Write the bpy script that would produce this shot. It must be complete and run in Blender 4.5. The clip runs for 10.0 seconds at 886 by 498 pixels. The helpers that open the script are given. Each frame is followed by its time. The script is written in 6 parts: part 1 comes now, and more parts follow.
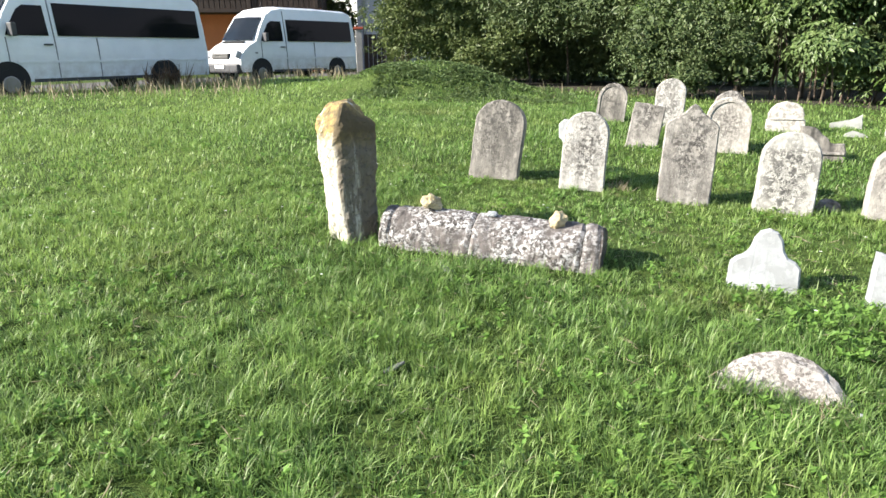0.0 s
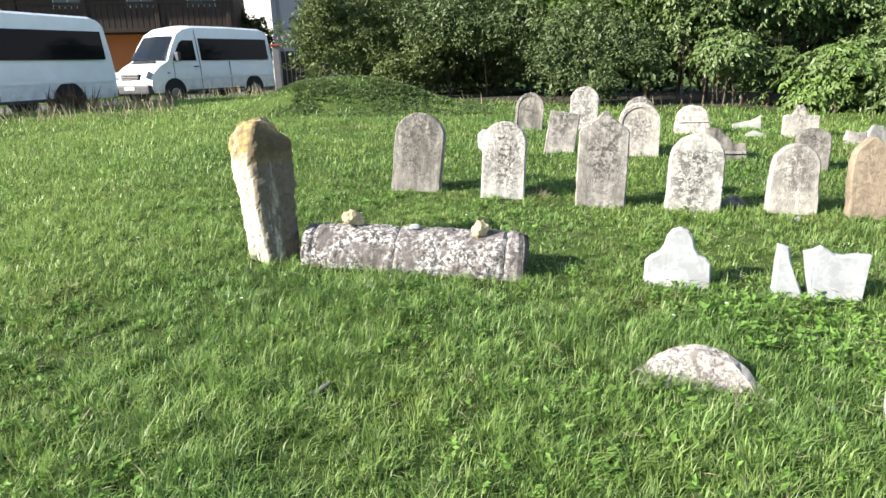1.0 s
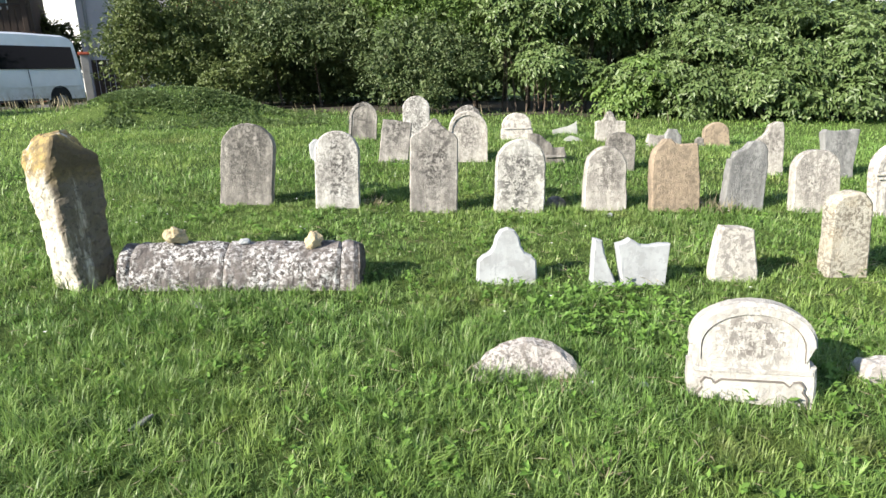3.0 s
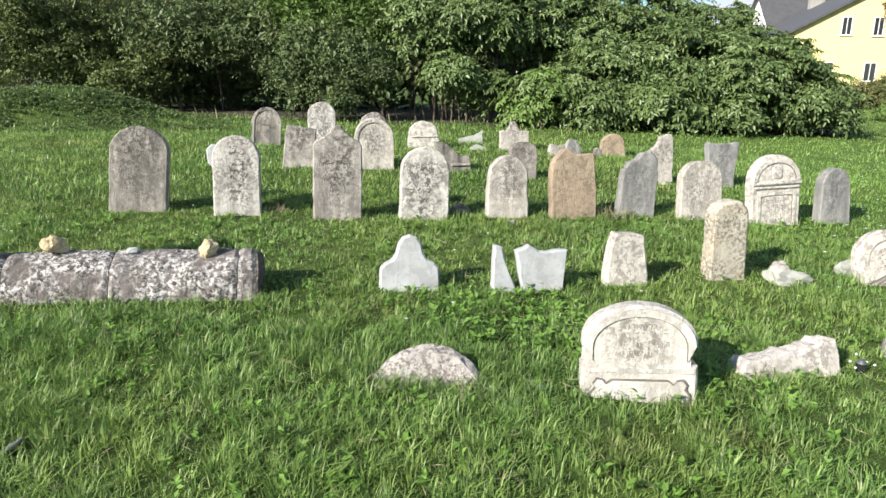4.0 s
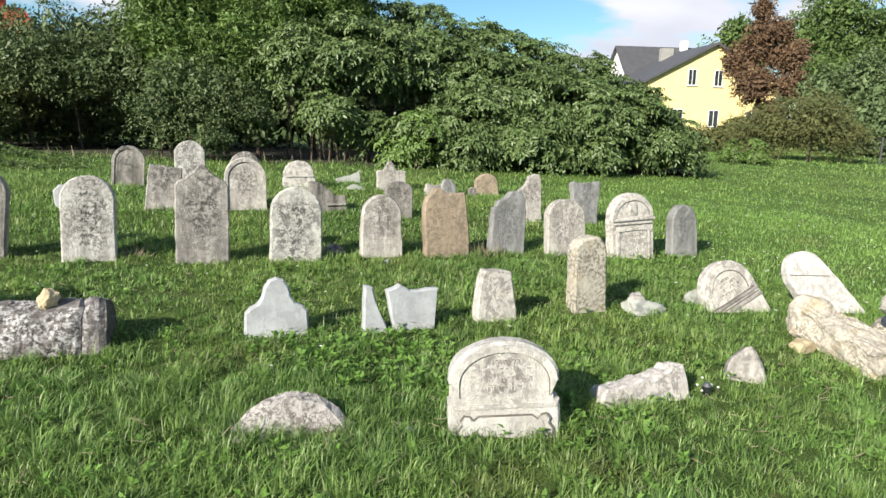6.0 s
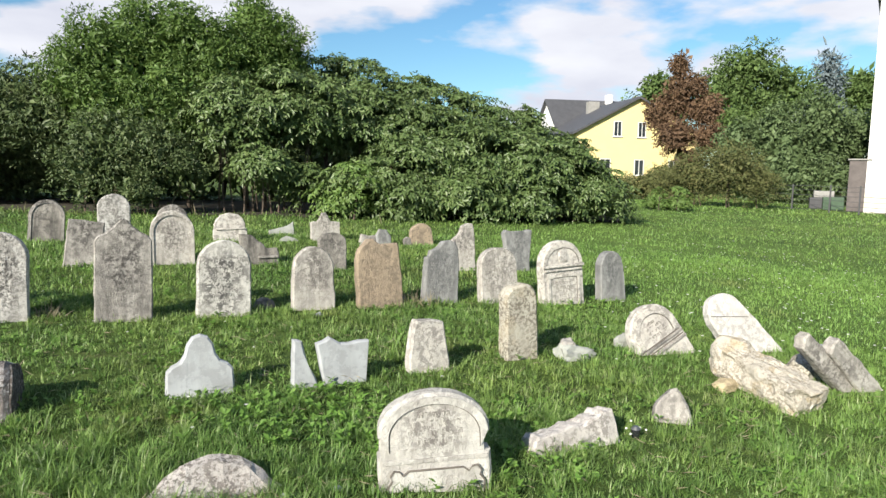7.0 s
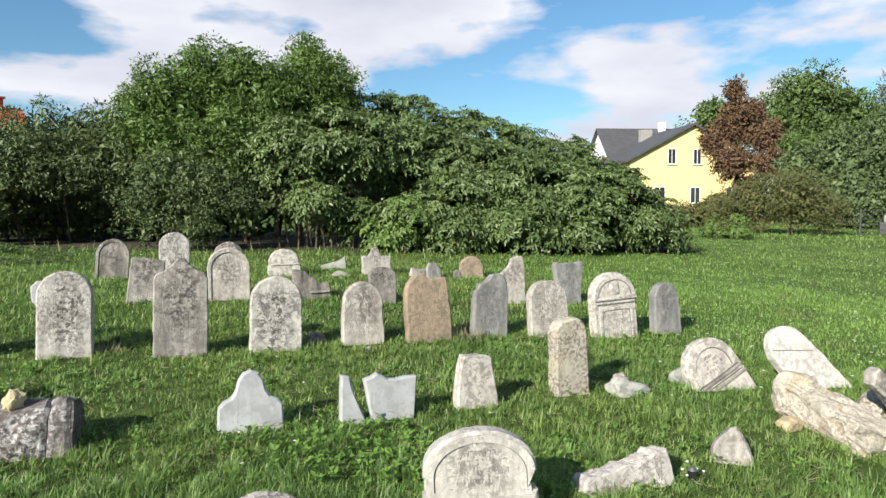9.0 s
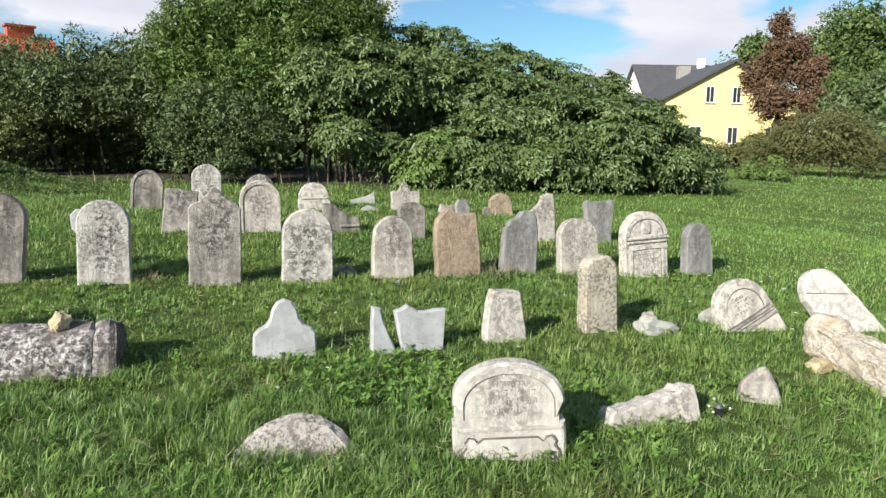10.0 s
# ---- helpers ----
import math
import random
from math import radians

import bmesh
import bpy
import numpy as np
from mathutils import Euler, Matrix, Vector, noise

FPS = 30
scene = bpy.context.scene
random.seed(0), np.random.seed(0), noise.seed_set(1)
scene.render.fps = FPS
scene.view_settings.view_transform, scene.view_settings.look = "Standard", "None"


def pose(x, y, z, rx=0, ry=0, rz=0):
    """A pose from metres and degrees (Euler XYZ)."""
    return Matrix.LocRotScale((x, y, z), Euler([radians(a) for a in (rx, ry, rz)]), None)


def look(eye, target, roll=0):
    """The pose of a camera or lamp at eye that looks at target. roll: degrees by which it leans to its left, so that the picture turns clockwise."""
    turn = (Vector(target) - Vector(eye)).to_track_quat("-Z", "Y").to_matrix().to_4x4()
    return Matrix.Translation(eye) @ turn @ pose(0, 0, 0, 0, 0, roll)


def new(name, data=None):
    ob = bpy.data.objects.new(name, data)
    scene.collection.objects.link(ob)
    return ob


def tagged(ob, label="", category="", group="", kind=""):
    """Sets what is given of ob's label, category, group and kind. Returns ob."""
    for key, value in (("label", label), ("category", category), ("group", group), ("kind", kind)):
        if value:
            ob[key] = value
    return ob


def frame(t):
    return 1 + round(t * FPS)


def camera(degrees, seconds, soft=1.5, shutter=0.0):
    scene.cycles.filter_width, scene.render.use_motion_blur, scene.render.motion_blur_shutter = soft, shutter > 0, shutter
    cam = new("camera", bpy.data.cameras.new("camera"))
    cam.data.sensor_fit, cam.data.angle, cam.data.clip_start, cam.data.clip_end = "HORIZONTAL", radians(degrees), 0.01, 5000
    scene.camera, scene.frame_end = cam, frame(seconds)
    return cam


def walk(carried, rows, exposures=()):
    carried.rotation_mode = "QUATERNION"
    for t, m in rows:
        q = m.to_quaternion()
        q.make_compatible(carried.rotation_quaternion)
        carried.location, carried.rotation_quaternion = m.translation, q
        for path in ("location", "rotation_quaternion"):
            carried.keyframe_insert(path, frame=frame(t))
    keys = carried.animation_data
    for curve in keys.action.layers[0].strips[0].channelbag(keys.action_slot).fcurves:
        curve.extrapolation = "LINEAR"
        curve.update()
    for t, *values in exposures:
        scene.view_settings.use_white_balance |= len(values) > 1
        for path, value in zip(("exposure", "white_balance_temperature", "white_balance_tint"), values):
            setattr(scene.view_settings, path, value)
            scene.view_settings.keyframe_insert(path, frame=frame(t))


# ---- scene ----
cam = camera(68.3, 10.0)
PATH = [
    (0, (0.123, 0.058, 1.432), (0.106, 1.972, 0.852), -0.4),
    (0.5, (0.149, 0.068, 1.43), (0.228, 1.986, 0.868), -1.1),
    (1, (0.174, 0.072, 1.429), (0.367, 1.986, 0.883), -1.9),
    (1.5, (0.194, 0.067, 1.424), (0.51, 1.968, 0.888), -2.3),
    (2, (0.206, 0.066, 1.422), (0.619, 1.949, 0.887), -2.4),
    (2.5, (0.22, 0.069, 1.418), (0.742, 1.925, 0.886), -2.1),
    (2.7, (0.229, 0.072, 1.415), (0.802, 1.913, 0.883), -2.0),
    (4, (0.301, 0.057, 1.406), (1.202, 1.768, 0.894), 0.0),
    (4.5, (0.32, 0.051, 1.403), (1.326, 1.706, 0.904), 0.5),
    (5, (0.342, 0.042, 1.4), (1.404, 1.666, 0.915), 0.6),
    (6.5, (0.427, 0.012, 1.413), (1.72, 1.506, 1.095), 0.8),
    (7, (0.446, -0.013, 1.416), (1.809, 1.431, 1.173), 0.5),
    (7.5, (0.474, -0.036, 1.416), (1.86, 1.391, 1.21), 0.3),
    (8, (0.483, -0.047, 1.429), (1.833, 1.418, 1.252), -0.5),
    (8.5, (0.483, -0.044, 1.438), (1.772, 1.478, 1.291), -0.9),
    (9, (0.483, -0.038, 1.435), (1.731, 1.519, 1.289), -0.7),
    (9.5, (0.476, -0.029, 1.428), (1.677, 1.548, 1.165), -0.6),
    (10, (0.464, -0.016, 1.411), (1.631, 1.573, 1.077), 0.1),
]
walk(cam, [(t, look(eye, target, roll)) for t, eye, target, roll in PATH], [(0.0, 1.62, 6500, 10), (2.5, 1.47, 6500, 10), (4.5, 1.13, 6500, 9), (6.5, 1.0, 6500, 8), (8.0, 0.93, 6500, 8), (10.0, 0.92, 6500, 9)])

# ---- light ----
SUN_FROM, SUN_UP = 255.0, 28.0          # compass bearing from +y, and height, in degrees
sun = new("sun", bpy.data.lights.new("sun", "SUN"))
sun.data.energy, sun.data.angle, sun.data.color = 5.0, radians(0.55), (1.0, 0.93, 0.82)
sd = Vector((math.sin(radians(SUN_FROM)) * math.cos(radians(SUN_UP)), math.cos(radians(SUN_FROM)) * math.cos(radians(SUN_UP)), math.sin(radians(SUN_UP))))
sun.matrix_world = look(sd * 60, (0, 0, 0))
world = bpy.data.worlds.new("sky")
scene.world = world
world.use_nodes = True
wn, wl = world.node_tree.nodes, world.node_tree.links
wn.clear()
w_out, w_bg = wn.new("ShaderNodeOutputWorld"), wn.new("ShaderNodeBackground")
w_sky, w_co, w_map = wn.new("ShaderNodeTexSky"), wn.new("ShaderNodeTexCoord"), wn.new("ShaderNodeMapping")
w_sky.sky_type, w_sky.sun_disc = "NISHITA", False
w_sky.sun_elevation, w_sky.sun_rotation = radians(SUN_UP), radians(SUN_FROM)
w_sky.air_density, w_sky.dust_density, w_sky.ozone_density, w_sky.altitude = 1.15, 0.0, 3.0, 100
w_map.inputs["Scale"].default_value = (1.0, 1.0, 3.2)
w_map.inputs["Location"].default_value = (0.35, 0.2, 0.45)
w_map.inputs["Rotation"].default_value = (0, 0, radians(-35))
w_noise, w_ramp, w_mix = wn.new("ShaderNodeTexNoise"), wn.new("ShaderNodeValToRGB"), wn.new("ShaderNodeMixRGB")
w_noise.inputs["Scale"].default_value, w_noise.inputs["Detail"].default_value, w_noise.inputs["Roughness"].default_value = 3.0, 9.0, 0.5
w_ramp.color_ramp.elements[0].position, w_ramp.color_ramp.elements[1].position = 0.505, 0.585
w_shade, w_cloud = wn.new("ShaderNodeTexNoise"), wn.new("ShaderNodeMixRGB")
w_shade.inputs["Scale"].default_value, w_shade.inputs["Detail"].default_value = 4.5, 5.0
w_cloud.inputs["Color1"].default_value, w_cloud.inputs["Color2"].default_value = (4.6, 4.8, 6.2, 1), (10.6, 10.6, 10.9, 1)
wl.new(w_co.outputs["Generated"], w_map.inputs["Vector"])
wl.new(w_map.outputs["Vector"], w_noise.inputs["Vector"])
wl.new(w_map.outputs["Vector"], w_shade.inputs["Vector"])
wl.new(w_noise.outputs["Fac"], w_ramp.inputs["Fac"])
wl.new(w_shade.outputs["Fac"], w_cloud.inputs["Fac"])
wl.new(w_ramp.outputs["Color"], w_mix.inputs["Fac"])
w_tint = wn.new("ShaderNodeMixRGB")
w_tint.blend_type = "MULTIPLY"
w_tint.inputs["Fac"].default_value, w_tint.inputs["Color2"].default_value = 1.0, (0.80, 1.06, 1.19, 1)
wl.new(w_sky.outputs["Color"], w_tint.inputs["Color1"])
wl.new(w_tint.outputs["Color"], w_mix.inputs["Color1"])
wl.new(w_cloud.outputs["Color"], w_mix.inputs["Color2"])
wl.new(w_mix.outputs["Color"], w_bg.inputs["Color"])
w_bg.inputs["Strength"].default_value = 0.058
wl.new(w_bg.outputs["Background"], w_out.inputs["Surface"])


# ---- materials ----
class Mat:
    """A node material with a principled surface and short ways to add noise, mixes and bump."""

    def __init__(self, name, rough=0.8, metal=0.0, spec=0.3):
        self.m = bpy.data.materials.new(name)
        self.m.use_nodes = True
        self.t = self.m.node_tree
        self.b = self.t.nodes["Principled BSDF"]
        self.b.inputs["Roughness"].default_value = rough
        self.b.inputs["Metallic"].default_value = metal
        self.b.inputs["Specular IOR Level"].default_value = spec
        self.co = None

    def node(self, kind, **ins):
        n = self.t.nodes.new(kind)
        for k, v in ins.items():
            n.inputs[k].default_value = v
        return n

    def link(self, a, b):
        self.t.links.new(a, b)

    def coords(self, scale=(1, 1, 1), spread=True):
        tc, mp = self.node("ShaderNodeTexCoord"), self.node("ShaderNodeMapping", Scale=scale)
        self.link(tc.outputs["Object"], mp.inputs["Vector"])
        if spread:
            oi, mu = self.node("ShaderNodeObjectInfo"), self.node("ShaderNodeMath")
            mu.operation = "MULTIPLY"
            mu.inputs[1].default_value = 37.0
            self.link(oi.outputs["Random"], mu.inputs[0])
            self.link(mu.outputs[0], mp.inputs["Location"])
        return mp.outputs["Vector"]

    def noise(self, co, scale, detail=6.0, rough=0.6, lo=0.4, hi=0.6):
        n = self.node("ShaderNodeTexNoise", Scale=scale, Detail=detail, Roughness=rough)
        self.link(co, n.inputs["Vector"])
        r = self.node("ShaderNodeMapRange")
        r.inputs["From Min"].default_value, r.inputs["From Max"].default_value = lo, hi
        self.link(n.outputs["Fac"], r.inputs["Value"])
        return r.outputs["Result"]

    def mix(self, fac, a, b):
        n = self.node("ShaderNodeMixRGB")
        for v, k in ((fac, "Fac"), (a, "Color1"), (b, "Color2")):
            if isinstance(v, (tuple, float, int)):
                n.inputs[k].default_value = (*v, 1) if isinstance(v, tuple) else v
            else:
                self.link(v, n.inputs[k])
        return n.outputs["Color"]

    def times(self, a, b):
        n = self.node("ShaderNodeMath")
        n.operation = "MULTIPLY"
        for v, k in ((a, 0), (b, 1)):
            if isinstance(v, (float, int)):
                n.inputs[k].default_value = v
            else:
                self.link(v, n.inputs[k])
        return n.outputs[0]

    def colour(self, c):
        if isinstance(c, tuple):
            self.b.inputs["Base Color"].default_value = (*c, 1)
        else:
            self.link(c, self.b.inputs["Base Color"])
        return self

    def bump(self, h, strength=0.4, dist=0.01):
        n = self.node("ShaderNodeBump", Strength=strength, Distance=dist)
        self.link(h, n.inputs["Height"])
        self.link(n.outputs["Normal"], self.b.inputs["Normal"])
        return self

    def translucent(self, c, amount):
        """Lets light through thin leaves and blades."""
        out = self.t.nodes["Material Output"]
        tr, mx = self.node("ShaderNodeBsdfTranslucent"), self.node("ShaderNodeMixShader", Fac=amount)
        self.link(c, tr.inputs["Color"])
        self.link(self.b.outputs[0], mx.inputs[1])
        self.link(tr.outputs[0], mx.inputs[2])
        self.link(mx.outputs[0], out.inputs["Surface"])
        return self


def stone_mat(name, light, mid, dark, spots=0.5, spot_scale=28.0, streak=0.4, white=0.0, ochre=0.0, bump=0.75, growth=None):
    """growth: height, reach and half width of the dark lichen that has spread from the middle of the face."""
    m = Mat(name, 0.92, spec=0.2)
    co, tall = m.coords(), m.coords((1, 1, 0.16))
    c = m.mix(m.noise(co, 3.5, lo=0.35, hi=0.65), light, mid)
    c = m.mix(m.times(m.noise(tall, 9.0, lo=0.44, hi=0.68), streak), c, dark)
    cloud = m.noise(co, 5.0, 4, lo=0.28, hi=0.54)
    sp = m.times(m.noise(co, spot_scale * 0.62, 10, 0.72, 0.48, 0.535), cloud)
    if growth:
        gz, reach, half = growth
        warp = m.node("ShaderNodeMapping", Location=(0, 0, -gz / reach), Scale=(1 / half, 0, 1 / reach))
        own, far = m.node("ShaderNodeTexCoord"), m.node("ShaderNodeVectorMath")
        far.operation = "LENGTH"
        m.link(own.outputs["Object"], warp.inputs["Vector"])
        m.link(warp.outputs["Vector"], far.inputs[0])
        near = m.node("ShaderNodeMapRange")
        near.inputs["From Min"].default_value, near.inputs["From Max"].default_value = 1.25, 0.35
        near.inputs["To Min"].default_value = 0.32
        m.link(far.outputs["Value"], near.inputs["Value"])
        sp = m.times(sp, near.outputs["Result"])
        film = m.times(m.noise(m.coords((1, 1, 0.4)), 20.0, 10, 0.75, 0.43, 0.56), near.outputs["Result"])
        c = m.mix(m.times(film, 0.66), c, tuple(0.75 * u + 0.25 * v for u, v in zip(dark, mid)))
    c = m.mix(m.times(sp, spots), c, dark)
    if white:
        c = m.mix(m.times(m.times(m.noise(co, 34.0, 14, 0.8, 0.495, 0.545), m.noise(co, 5.0, 5, lo=0.36, hi=0.54)), white), c, (0.56, 0.55, 0.54))
    if ochre:
        c = m.mix(m.times(m.noise(co, 6.0, 6, 0.65, 0.52, 0.6), ochre), c, (0.42, 0.27, 0.07))
    m.colour(c)
    fine = m.noise(co, 62.0, 9, 0.75, 0.2, 0.8)
    m.bump(fine, bump, 0.012)
    return m.m


def plain_mat(name, c, rough=0.6, metal=0.0, vary=0.25, scale=6.0, bump=0.0, spec=0.4):
    m = Mat(name, rough, metal, spec)
    co = m.coords()
    d = tuple(v * (1 - vary) for v in c)
    col = m.mix(m.noise(co, scale, lo=0.3, hi=0.7), c, d)
    col = m.mix(m.times(m.noise(co, scale * 9, lo=0.45, hi=0.75), vary), col, tuple(v * 0.6 for v in c))
    m.colour(col)
    if bump:
        m.bump(m.noise(co, scale * 14, lo=0.2, hi=0.8), bump, 0.01)
    return m.m


def leaf_mat(name, a, b, c, sheer=0.3, rough=0.56, spec=0.3):
    m = Mat(name, rough, spec=spec)
    geo = m.node("ShaderNodeNewGeometry")
    ramp = m.node("ShaderNodeValToRGB")
    els = ramp.color_ramp.elements
    els[0].color, els[1].color = (*a, 1), (*c, 1)
    mid = els.new(0.55)
    mid.color = (*b, 1)
    m.link(geo.outputs["Random Per Island"], ramp.inputs["Fac"])
    co = m.coords(spread=False)
    col = m.mix(m.noise(co, 0.9, 3, lo=0.35, hi=0.65), ramp.outputs["Color"], tuple(v * 0.7 for v in b))
    m.colour(col)
    m.translucent(col, sheer)
    return m.m


def mown_share(m, co):
    """How far the turf is the short, mown meadow that lies beyond the stones: 0 to 1."""
    sep, sx, mown = m.node("ShaderNodeSeparateXYZ"), m.node("ShaderNodeMath"), m.node("ShaderNodeMapRange")
    sx.operation, sx.inputs[1].default_value = "MULTIPLY_ADD", -0.55
    m.link(co, sep.inputs[0])
    m.link(sep.outputs["Y"], sx.inputs[0])
    m.link(sep.outputs["X"], sx.inputs[2])
    mown.inputs["From Min"].default_value, mown.inputs["From Max"].default_value = 2.6, 8.0
    m.link(sx.outputs[0], mown.inputs["Value"])
    far = m.node("ShaderNodeMapRange")
    far.inputs["From Min"].default_value, far.inputs["From Max"].default_value, far.inputs["To Min"].default_value = 17.0, 11.0, 0.4
    m.link(sep.outputs["X"], far.inputs["Value"])
    return sep, m.times(mown.outputs["Result"], far.outputs["Result"])


def grass_mat(name):
    m = Mat(name, 0.44, spec=0.36)
    geo = m.node("ShaderNodeNewGeometry")
    ramp = m.node("ShaderNodeValToRGB")
    els = ramp.color_ramp.elements
    els[0].color, els[1].color = (0.10, 0.195, 0.045, 1), (0.58, 0.60, 0.38, 1)
    for p, c in ((0.4, (0.19, 0.335, 0.085)), (0.78, (0.26, 0.41, 0.115)), (0.92, (0.37, 0.49, 0.19))):
        els.new(p).color = (*c, 1)
    m.link(geo.outputs["Random Per Island"], ramp.inputs["Fac"])
    co = m.coords(spread=False)
    patch = m.noise(co, 0.55, 5, 0.6, 0.38, 0.62)
    col = m.mix(m.times(patch, 0.6), ramp.outputs["Color"], (0.30, 0.385, 0.10))
    col = m.mix(m.times(m.noise(co, 1.7, 4, 0.6, 0.46, 0.62), 0.58), col, (0.11, 0.195, 0.042))
    col = m.mix(m.times(m.noise(co, 9.0, 4, 0.6, 0.46, 0.58), 0.68), col, (0.08, 0.15, 0.036))
    # the mown meadow beyond the stones is paler
    sep, mown = mown_share(m, co)
    col = m.mix(m.times(mown, 0.72), col, m.mix(m.noise(co, 0.45, 5, 0.6, 0.35, 0.65), (0.265, 0.435, 0.10), (0.185, 0.33, 0.075)))
    left = m.node("ShaderNodeMapRange")
    left.inputs["From Min"].default_value, left.inputs["From Max"].default_value = -0.4, -3.0
    m.link(sep.outputs["X"], left.inputs["Value"])
    col = m.mix(m.times(left.outputs["Result"], 0.5), col, (0.31, 0.43, 0.115))
    col = m.mix(m.times(m.noise(co, 0.9, 6, 0.65, 0.57, 0.68), 0.5), col, (0.24, 0.235, 0.09))
    m.colour(col)
    m.translucent(col, 0.4)
    return m.m


def ground_mat():
    m = Mat("turf", 0.95, spec=0.1)
    co = m.coords(spread=False)
    c = m.mix(m.noise(co, 6.0, 8, 0.7, 0.35, 0.65), (0.03, 0.055, 0.014), (0.07, 0.105, 0.028))
    c = m.mix(m.times(m.noise(co, 0.5, 6, 0.6, 0.4, 0.65), 0.4), c, (0.14, 0.2, 0.05))
    c = m.mix(m.times(m.noise(co, 2.2, 8, 0.65, 0.6, 0.72), 0.6), c, (0.20, 0.18, 0.09))
    # short mown turf beyond the stones
    sep, mown = mown_share(m, co)
    c = m.mix(m.times(mown, 0.8), c, m.mix(m.noise(co, 0.45, 5, 0.6, 0.35, 0.65), (0.125, 0.195, 0.045), (0.075, 0.13, 0.032)))
    m.colour(c)
    m.bump(m.noise(co, 38.0, 6, 0.7, 0.2, 0.8), 0.8, 0.03)
    return m.m


TURF, GRASS = ground_mat(), grass_mat("grass blades")
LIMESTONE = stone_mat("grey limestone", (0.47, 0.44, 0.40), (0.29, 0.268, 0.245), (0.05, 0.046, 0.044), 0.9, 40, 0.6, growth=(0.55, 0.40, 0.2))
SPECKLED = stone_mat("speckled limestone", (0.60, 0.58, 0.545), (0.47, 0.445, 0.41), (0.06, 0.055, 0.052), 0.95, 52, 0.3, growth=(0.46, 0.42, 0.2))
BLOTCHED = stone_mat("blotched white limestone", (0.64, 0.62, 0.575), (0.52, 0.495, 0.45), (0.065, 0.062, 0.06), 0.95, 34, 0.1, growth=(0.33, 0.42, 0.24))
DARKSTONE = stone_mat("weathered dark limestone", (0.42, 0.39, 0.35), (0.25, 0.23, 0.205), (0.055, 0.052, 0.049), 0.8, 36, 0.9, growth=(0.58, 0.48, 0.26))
MARBLE = stone_mat("pale grey marble", (0.40, 0.415, 0.425), (0.31, 0.32, 0.33), (0.20, 0.20, 0.20), 0.35, 18, 0.3, bump=0.2)
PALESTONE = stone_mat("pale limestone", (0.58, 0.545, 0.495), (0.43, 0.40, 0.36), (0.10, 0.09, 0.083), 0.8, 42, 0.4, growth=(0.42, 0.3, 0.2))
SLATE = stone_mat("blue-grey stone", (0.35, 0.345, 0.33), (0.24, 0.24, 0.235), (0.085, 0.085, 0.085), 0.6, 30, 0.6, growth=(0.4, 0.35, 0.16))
SANDSTONE = stone_mat("brown sandstone", (0.40, 0.315, 0.225), (0.30, 0.235, 0.17), (0.14, 0.115, 0.09), 0.6, 34, 0.5)
WHITESTONE = stone_mat("bleached limestone", (0.60, 0.57, 0.52), (0.51, 0.475, 0.43), (0.17, 0.155, 0.145), 0.65, 34, 0.3)
CREAM = stone_mat("cream limestone", (0.52, 0.49, 0.415), (0.40, 0.37, 0.31), (0.14, 0.12, 0.095), 0.85, 60, 0.3, ochre=0.1)
ROUGHPALE = stone_mat("pale pinkish stone", (0.60, 0.56, 0.525), (0.49, 0.455, 0.425), (0.18, 0.16, 0.145), 0.7, 50, 0.3)
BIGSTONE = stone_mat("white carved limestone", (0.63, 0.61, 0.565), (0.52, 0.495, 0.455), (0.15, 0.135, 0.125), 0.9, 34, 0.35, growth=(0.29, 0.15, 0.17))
SLABSTONE = stone_mat("whitish pitted slab stone", (0.56, 0.52, 0.485), (0.42, 0.385, 0.355), (0.16, 0.14, 0.125), 0.85, 60, 0.0, bump=1.0)
ROUGHSTONE = stone_mat("rough pitted cream stone", (0.62, 0.57, 0.49), (0.50, 0.455, 0.38), (0.2, 0.17, 0.13), 0.65, 75, 0.0, ochre=0.25, bump=1.0)
TOMBSTONE = stone_mat("lichen-covered tomb stone", (0.20, 0.175, 0.165), (0.13, 0.115, 0.107), (0.035, 0.032, 0.03), 0.8, 46, 0.5, white=0.95)


